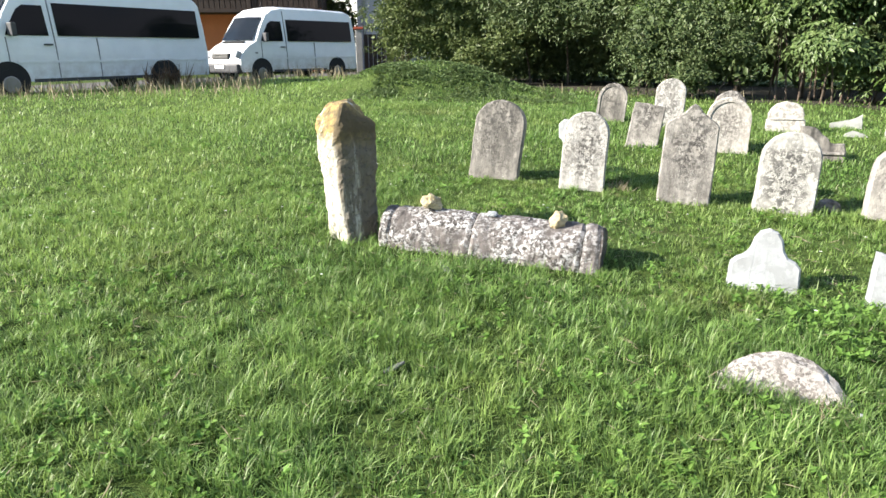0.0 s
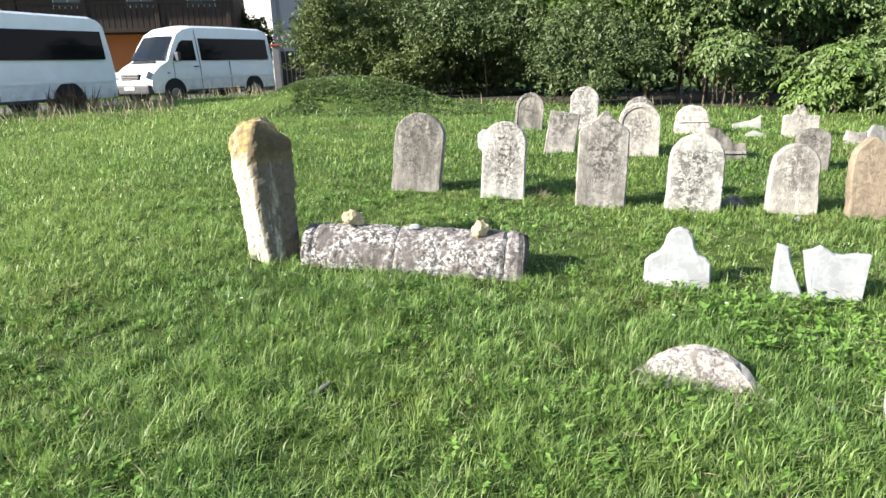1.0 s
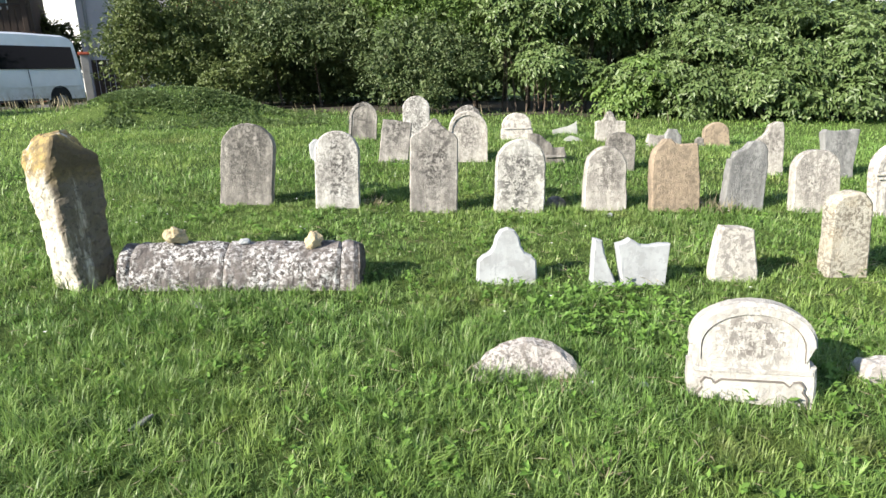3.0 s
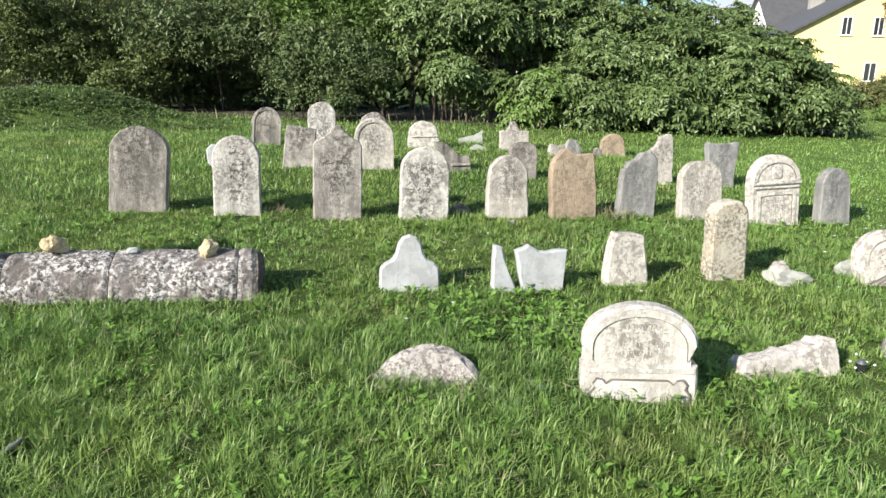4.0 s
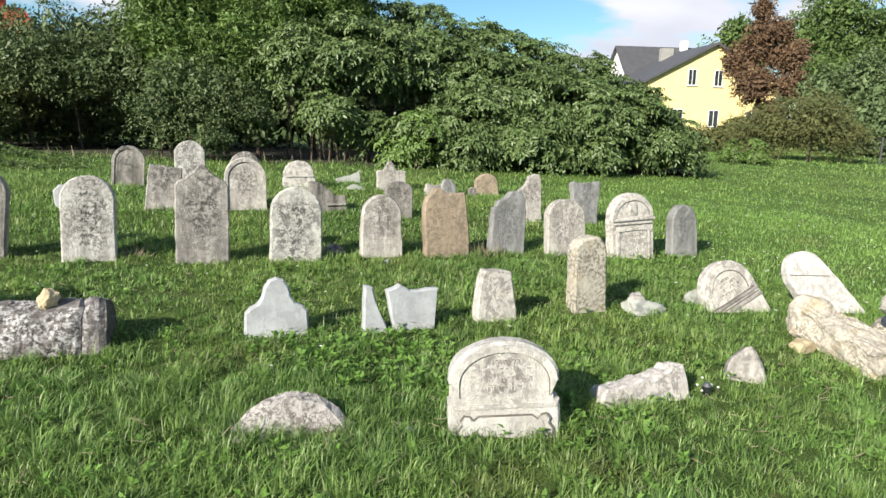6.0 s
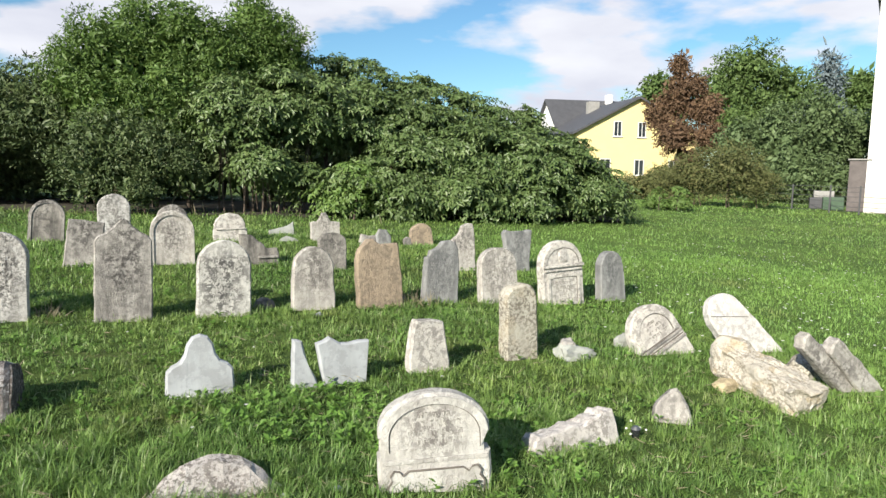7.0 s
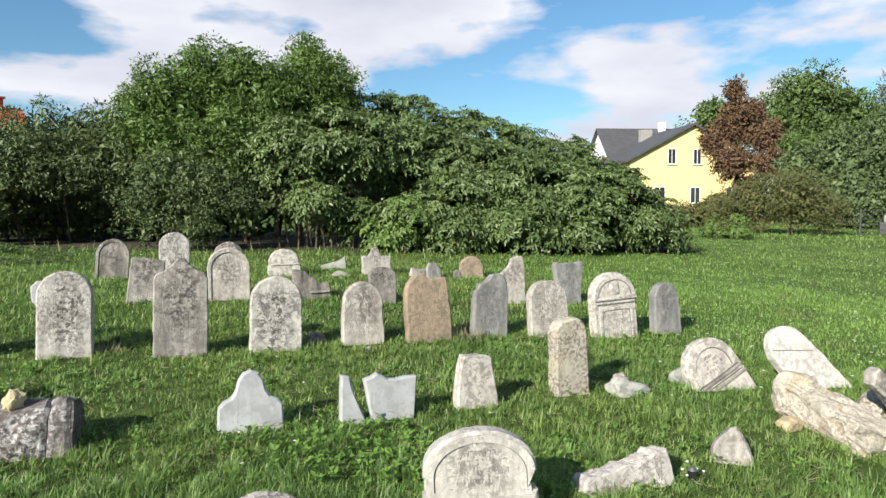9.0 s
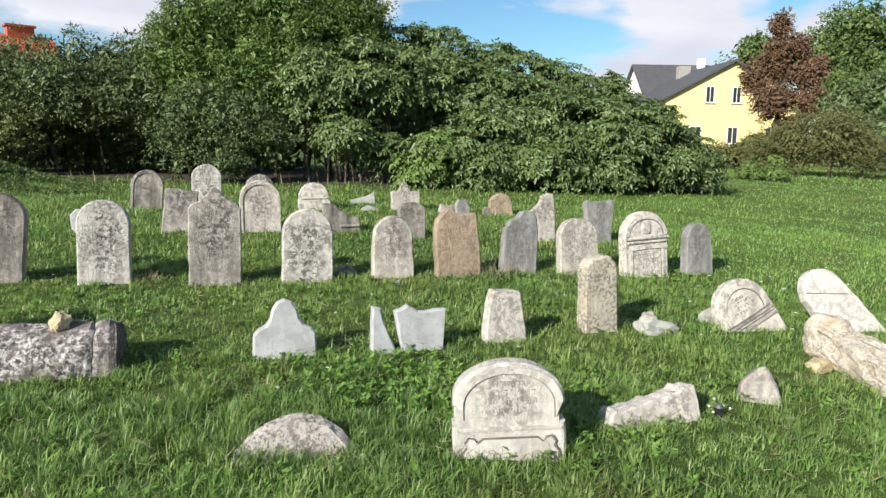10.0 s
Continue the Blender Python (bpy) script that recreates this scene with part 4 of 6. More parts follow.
# Grave lantern
lan = thing("grave_lantern", pose(3.66, 1.80, ground_z(3.66, 1.80)), "small dark grave lantern with white flowers in grass", "lantern")
GLASS = plain_mat("dark glass", (0.02, 0.022, 0.025), 0.12, vary=0.1, spec=0.6)
WHITEPETAL = plain_mat("white petals", (0.78, 0.78, 0.74), 0.7, vary=0.1)
part("glass_jar", tube(0.022, 0.027, 0.055, n=14), GLASS, lan)
part("lid", tube(0.028, 0.015, 0.015, pose(0, 0, 0.055), 14), plain_mat("dull metal", (0.2, 0.2, 0.2), 0.4, 0.8), lan)
for i in range(5):
    a, r = i * 2.4, 0.045 + 0.008 * i
    part("flower", rock(0.006, 0.006, 0.005, i + 0.5, 0.4, 2), WHITEPETAL, lan).location = (r * math.cos(a), r * math.sin(a), 0.05 + 0.008 * (i % 4))



# ---- trees and bushes ----
def unit(a):
    return a / np.maximum(np.linalg.norm(a, axis=1, keepdims=True), 1e-6)


def leaves(p, d, n, length, width, fold=0.12):
    """Folded leaves: two triangles each."""
    d = unit(d)
    s = unit(np.cross(d, n))
    n = np.cross(s, d)
    L, W = length[:, None], width[:, None]
    v = np.stack([p, p + d * L * 0.42 + s * W * 0.5 + n * W * fold, p + d * L - n * L * 0.12, p + d * L * 0.42 - s * W * 0.5 + n * W * fold], 1).reshape(-1, 3)
    t = np.array([[0, 1, 2], [0, 2, 3]])[None] + (np.arange(len(p)) * 4)[:, None, None]
    return v, t.reshape(-1, 3)


def shell(blobs, n, rng, inner=0.55, flat=0.0):
    """Points with outward directions in the outer parts of lumpy ellipsoids."""
    size = np.array([b[3] * b[4] + b[4] * b[5] + b[3] * b[5] for b in blobs])
    pick = rng.choice(len(blobs), n, p=size / size.sum())
    b = np.array(blobs)[pick]
    d = unit(rng.normal(size=(n, 3)))
    lump = 1 + 0.13 * np.sin(d[:, 0] * 5 + pick) * np.sin(d[:, 1] * 6 + 2 * pick) + 0.10 * np.sin(d[:, 2] * 9 + d[:, 0] * 7 + pick) + 0.07 * np.sin(d[:, 1] * 17 + d[:, 2] * 13)
    lump = 1 + (lump - 1) * (1 - flat)
    r = (1 - (1 - inner) * rng.uniform(0, 1, n) ** 1.8) * lump
    stray = rng.uniform(0, 1, n) > 0.95 + 0.05 * (flat > 0)
    r[stray] *= rng.uniform(1.05, 1.22, stray.sum())
    return b[:, :3] + d * b[:, 3:] * r[:, None], unit(d / b[:, 3:])


def crown_mesh(name, blobs, n, leaf, wide, mat, seed, style="spray"):
    """A crown of clumps with gaps between them: umbrellas of drooping fronds, or sprays of leaves."""
    rng = np.random.default_rng(seed)
    up = np.array([0, 0, 1.0])
    if style == "umbrella":
        # clusters like open umbrellas: fronds spread from a shoot's tip, their leaflets hanging
        per = 7
        c, out = shell(blobs, max(8, n // per), rng, 0.68, 0.25)
        holes = np.sin(c[:, 0] * 3.1 + 1.4 * np.sin(c[:, 2] * 3.7)) + np.sin(c[:, 1] * 2.9 + c[:, 2] * 4.3) + np.sin(c[:, 2] * 6.1 + c[:, 0] * 1.9)
        seen = (c[:, 2] > 0.1) & (holes > rng.uniform(-1.7, 0.3, len(c)))
        c, out = c[seen], out[seen]
        axis = unit(out * np.array([0.8, 0.8, 0.5]) + up * 0.9 + 0.2 * rng.normal(size=c.shape))
        big = rng.uniform(0.6, 1.3, len(c)) * leaf / 0.14
        e1 = unit(np.cross(axis, np.tile([0.3, 0.9, 0.1], (len(c), 1))))
        e2 = np.cross(axis, e1)
        parts_ = []
        for j in range(per):
            ang = 2 * np.pi * (j + rng.uniform(-0.35, 0.35, len(c))) / per
            flat = unit(e1 * np.cos(ang)[:, None] + e2 * np.sin(ang)[:, None] + axis * rng.uniform(0.0, 0.6, len(c))[:, None])
            length = rng.uniform(0.24, 0.42, len(c)) * big
            s = unit(np.cross(flat, axis))
            for k in range(9):
                f = (k // 2 + 1.6) / 5.6
                side = 1 if k % 2 else -1
                q = c + flat * (length * f)[:, None] - up * (length * f * f * 0.35)[:, None]
                dd = flat * 0.7 - up * 0.7 if k == 8 else s * side * 0.75 + flat * 0.5 - up * rng.uniform(0.25, 0.85, len(c))[:, None]
                nn = axis + 0.5 * flat + 0.55 * rng.normal(size=c.shape)
                parts_.append(leaves(q, dd + 0.28 * rng.normal(size=c.shape), nn, leaf * rng.uniform(0.6, 1.1, len(c)), wide * rng.uniform(0.7, 1.15, len(c))))
        return tri_mesh(name, *joined(parts_), mat)
    per = 34
    c, out = shell(blobs, max(8, n * 4 // per), rng, 0.55)
    holes = np.sin(c[:, 0] * 3.7 + 1.4 * np.sin(c[:, 2] * 1.9)) + np.sin(c[:, 1] * 3.1 + c[:, 2] * 2.3) + np.sin(c[:, 2] * 4.1 + c[:, 0] * 2.9)
    seen = holes > rng.uniform(-2.2, -0.1, len(c))
    c, out = c[seen], out[seen]
    size = 2.5 * leaf * rng.uniform(0.6, 1.35, len(c))
    parts_ = []
    for k in range(per):
        o = unit(rng.normal(size=c.shape) + 0.55 * out + 0.35 * up)
        q = c + o * np.array([1.15, 1.15, 0.75]) * (size * rng.uniform(0.35, 1.0, len(c)))[:, None]
        dd = o * 0.8 + 0.6 * rng.normal(size=c.shape) - up * 0.35
        nn = o + up * 0.5 + 0.45 * rng.normal(size=c.shape)
        parts_.append(leaves(q, dd, nn, leaf * rng.uniform(0.6, 1.3, len(c)), wide * rng.uniform(0.7, 1.3, len(c))))
    c, out = shell(blobs, max(8, n // 2), rng, 0.25)
    c = c - out * 0.25 * np.array(blobs)[:, 3:].mean()
    for k in range(2):
        parts_.append(leaves(c + leaf * rng.normal(size=c.shape), rng.normal(size=c.shape), out + 0.4 * rng.normal(size=c.shape), 2.0 * leaf * rng.uniform(0.8, 1.3, len(c)), 2.2 * wide * rng.uniform(0.8, 1.2, len(c))))
    return tri_mesh(name, *joined(parts_), mat)


def stick(a, b, r1, r2, n=7):
    a, b = Vector(a), Vector(b)
    bm = bmesh.new()
    ax = (b - a).normalized()
    sx = ax.orthogonal().normalized()
    sy = ax.cross(sx)
    rings = []
    for i in range(5):
        u = i / 4
        c = a.lerp(b, u) + wobble(a.lerp(b, u), 0.05 * (b - a).length * math.sin(u * math.pi), 1.3, r1 * 100)
        r = r1 + (r2 - r1) * u
        rings.append([bm.verts.new(c + r * (math.cos(t) * sx + math.sin(t) * sy)) for t in [2 * math.pi * k / n for k in range(n)]])
    for p, q in zip(rings[:-1], rings[1:]):
        for k in range(n):
            bm.faces.new((p[k], p[(k + 1) % n], q[(k + 1) % n], q[k]))
    bm.faces.new(rings[-1])
    bm.faces.new(rings[0][::-1])
    return bm


def tree(name, x, y, blobs, n, leaf, wide, mat, label, category, seed, style="spray", stems=1, trunk=0.09, z0=None, group=""):
    """blobs: ellipsoids (dx, dy, z over the foot, and three radii) that the crown fills."""
    z = ground_z(x, y) if z0 is None else z0
    ob = thing(name, pose(x, y, z), label, category, group)
    me = crown_mesh("crown", blobs, n, leaf, wide, mat, seed, style)
    c = new("crown", me)
    c.parent = ob
    rnd = random.Random(seed)
    order = sorted(blobs, key=lambda b: b[2])
    for s in range(stems):
        b = blobs[s % len(blobs)]
        foot = (b[0] * 0.9 + rnd.uniform(-0.35, 0.35), b[1] * 0.9 + rnd.uniform(-0.25, 0.25), -0.1)
        part("trunk", stick(foot, (b[0], b[1], b[2]), trunk, trunk * 0.5), BARK, ob)
        for _ in range(2):
            k = b if stems > 3 else rnd.choice(order)
            part("limb", stick((b[0] * 0.96, b[1] * 0.96, b[2] * 0.65), (k[0] + rnd.uniform(-0.3, 0.3) * k[3], k[1], k[2] + 0.3 * k[5]), trunk * 0.5, trunk * 0.18), BARK, ob)
    return ob


def along(az, d, x0, y0, z, rx, ry, rz):
    """A crown lobe given by bearing, distance and height, relative to a foot at x0, y0."""
    x, y = polar(az, d)
    return (x - x0, y - y0, z, rx, ry, rz)


def grove(name, az, d, lobes, *args, **kw):
    x, y = polar(az, d)
    return tree(name, x, y, [along(a, dd, x, y, z, r1, r2, r3) for a, dd, z, r1, r2, r3 in lobes], *args, **kw)


# Front sumac thicket
grove("sumac_bush", 46, 16.2, [(36.4, 15.2, 0.7, 0.75, 0.8, 0.6), (39.2, 15.4, 1.0, 1.0, 1.0, 0.85), (42.5, 15.8, 1.2, 1.2, 1.1, 1.0), (46, 16.2, 1.28, 1.3, 1.2, 1.05), (49.5, 16.6, 1.22, 1.3, 1.2, 1.02), (53, 17.0, 1.1, 1.1, 1.1, 0.92),
      (55.4, 17.3, 0.75, 0.9, 1.0, 0.7), (57.3, 17.6, 0.45, 0.55, 0.8, 0.5), (41, 14.9, 0.6, 0.9, 0.6, 0.5), (47, 15.3, 0.6, 1.0, 0.6, 0.55), (52.5, 16.0, 0.6, 1.0, 0.6, 0.55)],
      13000, 0.14, 0.056, SUMAC, "broad low sumac bush with drooping green fronds", "bush", 21, "umbrella", 8, 0.035)
grove("sumac_bush", 35.3, 14.9, [(34.8, 14.9, 0.55, 0.5, 0.5, 0.5), (36.6, 14.8, 0.7, 0.6, 0.6, 0.6)], 420, 0.15, 0.056, LOCUST, "small bright green sumac bush at the thicket's edge", "bush", 29, "umbrella", 3, 0.03)
# Sumac ridge behind
grove("sumac_bush", 42, 18.8, [(31.4, 18.0, 2.95, 1.0, 1.0, 1.0), (33.4, 18.3, 3.0, 1.2, 1.2, 1.1), (36.3, 18.6, 3.0, 1.3, 1.3, 1.15), (39.5, 18.8, 2.72, 1.3, 1.3, 1.1), (42.5, 19.0, 2.6, 1.3, 1.3, 1.05), (45.5, 19.3, 2.35, 1.3, 1.3, 1.0), (48.5, 19.6, 2.05, 1.3, 1.3, 0.95), (51.5, 19.9, 1.62, 1.2, 1.2, 0.9),
      (54.3, 20.1, 1.1, 1.1, 1.1, 0.85), (33.8, 17.2, 2.3, 1.0, 0.8, 0.8), (36.7, 17.0, 2.4, 1.2, 0.9, 0.85), (40, 17.2, 2.2, 1.2, 0.9, 0.9), (43.5, 17.6, 2.0, 1.2, 0.9, 0.85), (47, 18.0, 1.7, 1.2, 0.9, 0.8)],
      15000, 0.14, 0.056, SUMAC, "tall sumac thicket sloping down like a hill", "bush", 22, "umbrella", 12, 0.04)
# Tall bright trees
grove("tree", 28, 17.4, [(28, 17.4, 4.45, 0.75, 0.75, 0.85), (26.6, 17.2, 3.9, 0.7, 0.8, 0.8), (29.6, 17.4, 3.9, 0.75, 0.8, 0.85), (31, 17.6, 3.3, 0.6, 0.7, 0.8), (28, 17.2, 3.0, 1.1, 0.9, 0.8)],
      7600, 0.085, 0.034, LOCUST, "tall bright green tree rising out of the thicket", "tree", 23, "spray", 2, 0.07)
grove("tree", 19.5, 17.0, [(19.8, 17.2, 3.9, 1.0, 1.0, 1.05), (16.6, 16.9, 3.4, 0.8, 0.9, 1.0), (22.6, 17.0, 3.85, 0.85, 0.9, 1.0), (14.6, 16.7, 2.85, 0.6, 0.8, 0.8), (18, 16.4, 2.4, 1.0, 0.8, 1.0), (21.5, 16.3, 2.35, 1.0, 0.8, 1.0), (24.6, 16.6, 3.3, 0.7, 0.8, 1.0)],
      11500, 0.085, 0.034, LOCUST, "broad green tree with a feathery uneven top", "tree", 24, "spray", 3, 0.08)
# Middle thicket in front of the tall trees
grove("sumac_bush", 28, 15.9, [(25.2, 15.8, 2.2, 0.7, 0.7, 0.65), (27.2, 15.8, 2.45, 0.9, 0.8, 0.7), (30.2, 15.9, 2.5, 1.0, 0.8, 0.75), (32.8, 16.2, 2.4, 0.8, 0.8, 0.75), (28.6, 15.1, 1.15, 0.55, 0.5, 0.4), (31.8, 15.4, 0.7, 0.4, 0.4, 0.4)],
      5600, 0.14, 0.056, SUMAC, "green sumac undergrowth over thin bare stems", "bush", 25, "umbrella", 14, 0.022)
grove("shrub", 18, 15.3, [(15.4, 15.4, 1.1, 0.6, 0.6, 0.9), (17.6, 15.4, 1.3, 0.7, 0.6, 0.95), (20.0, 15.3, 1.2, 0.7, 0.6, 0.9), (22.4, 15.2, 0.9, 0.5, 0.5, 0.7), (18.8, 14.9, 0.5, 0.5, 0.4, 0.4)],
      3600, 0.07, 0.034, HEDGE, "grey-green leafy shrub at the thicket's foot", "bush", 45, "spray", 6, 0.02)
# Left hedge
grove("shrub", 9.5, 18.5, [(5.5, 19.0, 2.1, 1.2, 1.1, 1.1), (9, 18.7, 2.3, 1.2, 1.1, 1.1), (12.2, 18.3, 2.4, 1.1, 1.0, 1.1), (7.5, 18.0, 2.0, 1.1, 0.9, 0.8), (11, 17.5, 1.9, 1.1, 0.9, 0.8), (6, 20.5, 1.0, 1.5, 0.9, 1.0), (10, 20.2, 1.0, 1.5, 0.9, 1.0), (14, 19.5, 1.0, 1.5, 0.9, 1.0), (14, 17.2, 1.9, 0.9, 0.8, 0.9)],
      9600, 0.10, 0.038, HEDGE, "dense dull green hedge over a dark hollow", "hedge", 26, "spray", 2, 0.03)
grove("shrub", -1.0, 20.0, [(-4.6, 20, 1.6, 1.0, 1.0, 1.2), (-1.5, 20, 2.0, 1.3, 1.1, 1.4), (2.0, 20.5, 2.1, 1.3, 1.1, 1.2), (-3.5, 19.6, 2.6, 0.8, 0.8, 0.8), (-0.8, 19.5, 1.2, 1.2, 0.8, 0.8), (4.3, 20.5, 2.1, 1.0, 1.0, 1.2)],
      9200, 0.075, 0.036, OLIVE, "rounded olive green bush beyond a grassy mound", "bush", 27, "spray", 4, 0.06)
grove("shrub", 3.2, 18.3, [(2.6, 18.3, 0.8, 0.7, 0.5, 0.45), (4.6, 18.6, 1.1, 0.7, 0.6, 0.6)], 900, 0.09, 0.045, OLIVE, "low sunlit weeds before the dark hedge", "bush", 28, "spray", 2, 0.02)
# Back of the hedges, closing the view
for k, (az, d, z) in enumerate([(3, 24, 2.6), (10, 23, 2.6), (17, 22, 2.8), (24, 22, 3.0), (31, 22.5, 2.8), (38, 23, 2.4)]):
    grove("shrub", az, d, [(az - 2, d, z * 0.5, 2.0, 1.3, 1.6), (az + 2, d + 0.5, z * 0.7, 2.0, 1.3, 1.5)], 1000, 0.24, 0.11, HEDGE, "dark green shrubs at the back of the thicket", "bush", 60 + k, "spray", 2, 0.07)

# Far trees on the right-hand side of the meadow
grove("tree", 63, 42, [(62.9, 42, 5.8, 0.8, 0.8, 1.1), (61.4, 42, 4.9, 0.75, 0.9, 0.9), (64.8, 42, 5.0, 0.9, 1.0, 0.8), (62.6, 41.5, 3.5, 1.0, 1.0, 0.9), (65.3, 41.5, 3.4, 0.8, 0.9, 0.8), (62.8, 42.2, 7.5, 0.4, 0.45, 0.8), (64.0, 42.2, 6.4, 0.6, 0.5, 0.6), (63.8, 42, 2.2, 0.6, 0.6, 0.6)],
      4400, 0.16, 0.08, RUSSET, "tree with withered russet brown foliage", "tree", 31, "spray", 1, 0.16)
grove("tree", 68, 52, [(67.8, 52, 8.3, 2.0, 2.2, 2.2), (65.8, 52, 6.9, 1.7, 1.8, 1.9), (70.6, 53, 7.0, 1.9, 1.8, 1.8), (68, 52, 5.2, 3.0, 2.2, 2.2)],
      4600, 0.21, 0.11, FARGREEN, "large green deciduous tree behind the meadow", "tree", 32, "spray", 2, 0.25)
grove("tree", 72, 40, [(70, 40, 3.0, 2.2, 1.6, 2.2), (73, 40, 3.6, 2.0, 1.6, 2.2), (71.5, 39, 2.2, 2.2, 1.4, 1.6), (75, 42, 3.0, 1.6, 1.5, 1.7), (67.5, 39, 2.4, 1.7, 1.3, 1.8)],
      6000, 0.17, 0.09, GREYGREEN, "grey-green trees crowded behind the fence", "tree", 33, "spray", 4, 0.15)
grove("tree", 60.6, 62, [(61.1, 62, 7.9, 1.3, 1.4, 1.7), (61.7, 62, 6.6, 1.6, 1.6, 2.0)], 1200, 0.4, 0.2, FARGREEN, "dark green tree behind the yellow house", "tree", 34, "spray", 1, 0.2)
grove("tree", 74.4, 75, [(74.5, 75, 8.8, 1.6, 1.5, 1.8), (75.8, 75, 9.0, 1.8, 1.5, 1.6), (75, 74, 6.0, 2.4, 1.5, 2.2)], 1500, 0.45, 0.2, FARGREEN, "distant dark green tree", "tree", 35, "spray", 1, 0.2)
grove("spruce", 73.2, 70, [(73.2, 70, 6.0, 1.5, 1.5, 3.2), (73.2, 70, 9.3, 0.9, 0.9, 2.0), (73.2, 70, 11.4, 0.4, 0.4, 1.3)], 1500, 0.4, 0.1, leaf_mat("blue spruce needles", (0.12, 0.15, 0.16), (0.16, 0.2, 0.21), (0.2, 0.24, 0.26), 0.1), "slender blue-grey spruce in the distance", "spruce", 36, "spray", 1, 0.15)
grove("shrub", 66, 30, [(64.4, 30, 1.3, 1.2, 1.1, 1.1), (67, 30, 1.5, 1.5, 1.2, 1.3), (69, 30.5, 1.0, 1.0, 1.0, 0.9), (62.5, 31, 0.8, 1.0, 1.0, 0.8)], 5600, 0.09, 0.035, SHRUB, "brownish green shrub at the edge of the meadow", "bush", 37, "spray", 6, 0.03)
grove("shrub", 61, 36, [(60.2, 36, 0.6, 1.2, 1.0, 0.75), (62.2, 36, 0.9, 1.3, 1.0, 0.9), (58.8, 37, 0.5, 0.8, 1.0, 0.6)], 2600, 0.11, 0.06, SHRUB, "olive brown bushes before the yellow house", "bush", 38, "spray", 3, 0.04)
grove("shrub", 62.7, 25, [(61.8, 25, 0.5, 0.5, 0.5, 0.5), (63.2, 25, 0.45, 0.6, 0.5, 0.45)], 300, 0.12, 0.05, LOCUST, "small bright green bush in the meadow", "bush", 39, "umbrella", 3, 0.02)
grove("shrub", 52, 58, [(50, 60, 4, 1.5, 1.4, 2.2), (47, 60, 3.6, 2.4, 1.6, 2.4), (43, 62, 3.4, 3.0, 1.6, 2.4)], 1500, 0.4, 0.2, FARGREEN, "distant dark trees behind the thicket", "tree", 40, "spray", 2, 0.1)

grove("shrub", 72, 37, [(69.5, 37, 0.9, 1.3, 1.0, 1.0), (71.8, 37.5, 1.1, 1.4, 1.0, 1.2), (74.2, 37.5, 1.0, 1.3, 1.0, 1.1), (76.0, 38, 0.9, 1.0, 1.0, 1.0)], 2200, 0.14, 0.07, GREYGREEN, "dark green undergrowth behind the wire fence", "bush", 46, "spray", 3, 0.04)

# ---- vans ----
PAINT = Mat("white van paint", 0.28, spec=0.5)
pc = PAINT.coords()
dusty, low = PAINT.node("ShaderNodeSeparateXYZ"), PAINT.node("ShaderNodeMapRange")
dusty_co = PAINT.node("ShaderNodeTexCoord")
PAINT.link(dusty_co.outputs["Object"], dusty.inputs[0])
PAINT.link(dusty.outputs["Z"], low.inputs["Value"])
low.inputs["From Min"].default_value, low.inputs["From Max"].default_value = 1.0, 0.45
clean = PAINT.mix(PAINT.times(PAINT.noise(pc, 2.0, lo=0.4, hi=0.7), 0.5), (0.80, 0.81, 0.83), (0.66, 0.67, 0.69))
# road dust thrown up along the sills
PAINT.colour(PAINT.mix(PAINT.times(low.outputs["Result"], PAINT.noise(pc, 5.0, 8, lo=0.35, hi=0.7)), clean, (0.50, 0.48, 0.45)))
PAINT = PAINT.m
VGLASS = plain_mat("tinted van glass", (0.006, 0.007, 0.010), 0.06, vary=0.1, spec=0.1)
RUBBER = plain_mat("black rubber", (0.02, 0.02, 0.02), 0.85, vary=0.2)
PLASTIC = plain_mat("dark grey plastic", (0.06, 0.06, 0.065), 0.6, vary=0.2)
STEEL = plain_mat("dusty wheel steel", (0.30, 0.29, 0.28), 0.45, 0.6)
LAMP = plain_mat("clear lamp glass", (0.45, 0.46, 0.48), 0.1, vary=0.3, spec=0.8)
SCREEN = plain_mat("windscreen glass", (0.03, 0.034, 0.038), 0.07, vary=0.2, spec=0.7)
REDLAMP = plain_mat("red lamp glass", (0.4, 0.02, 0.02), 0.15, vary=0.1)
SEAM = plain_mat("dark body seam", (0.22, 0.22, 0.23), 0.7, vary=0.1)


def half_width(z):
    return 0.965 - 0.02 * max(0, 0.6 - z) - 0.10 * max(0, z - 1.1) ** 1.25


def on_side(pts, side, proud, thick=0.02):
    """A thin panel that follows the van's flank."""
    bm = bmesh.new()
    f = [bm.verts.new((x, side * (half_width(z) + proud), z)) for x, z in pts]
    b = [bm.verts.new((x, side * (half_width(z) + proud - thick), z)) for x, z in pts]
    bm.faces.new(f)
    bm.faces.new(b[::-1])
    n = len(pts)
    for i in range(n):
        bm.faces.new((f[i], f[(i + 1) % n], b[(i + 1) % n], b[i]))
    return bm


def strip(x0, x1, z0, z1):
    k = 8
    lower = [(x0 + (x1 - x0) * i / k, z0) for i in range(k + 1)]
    return lower + [(x1, (z0 + z1) / 2)] + [(x, z1) for x, _ in lower[::-1]] + [(x0, (z0 + z1) / 2)]


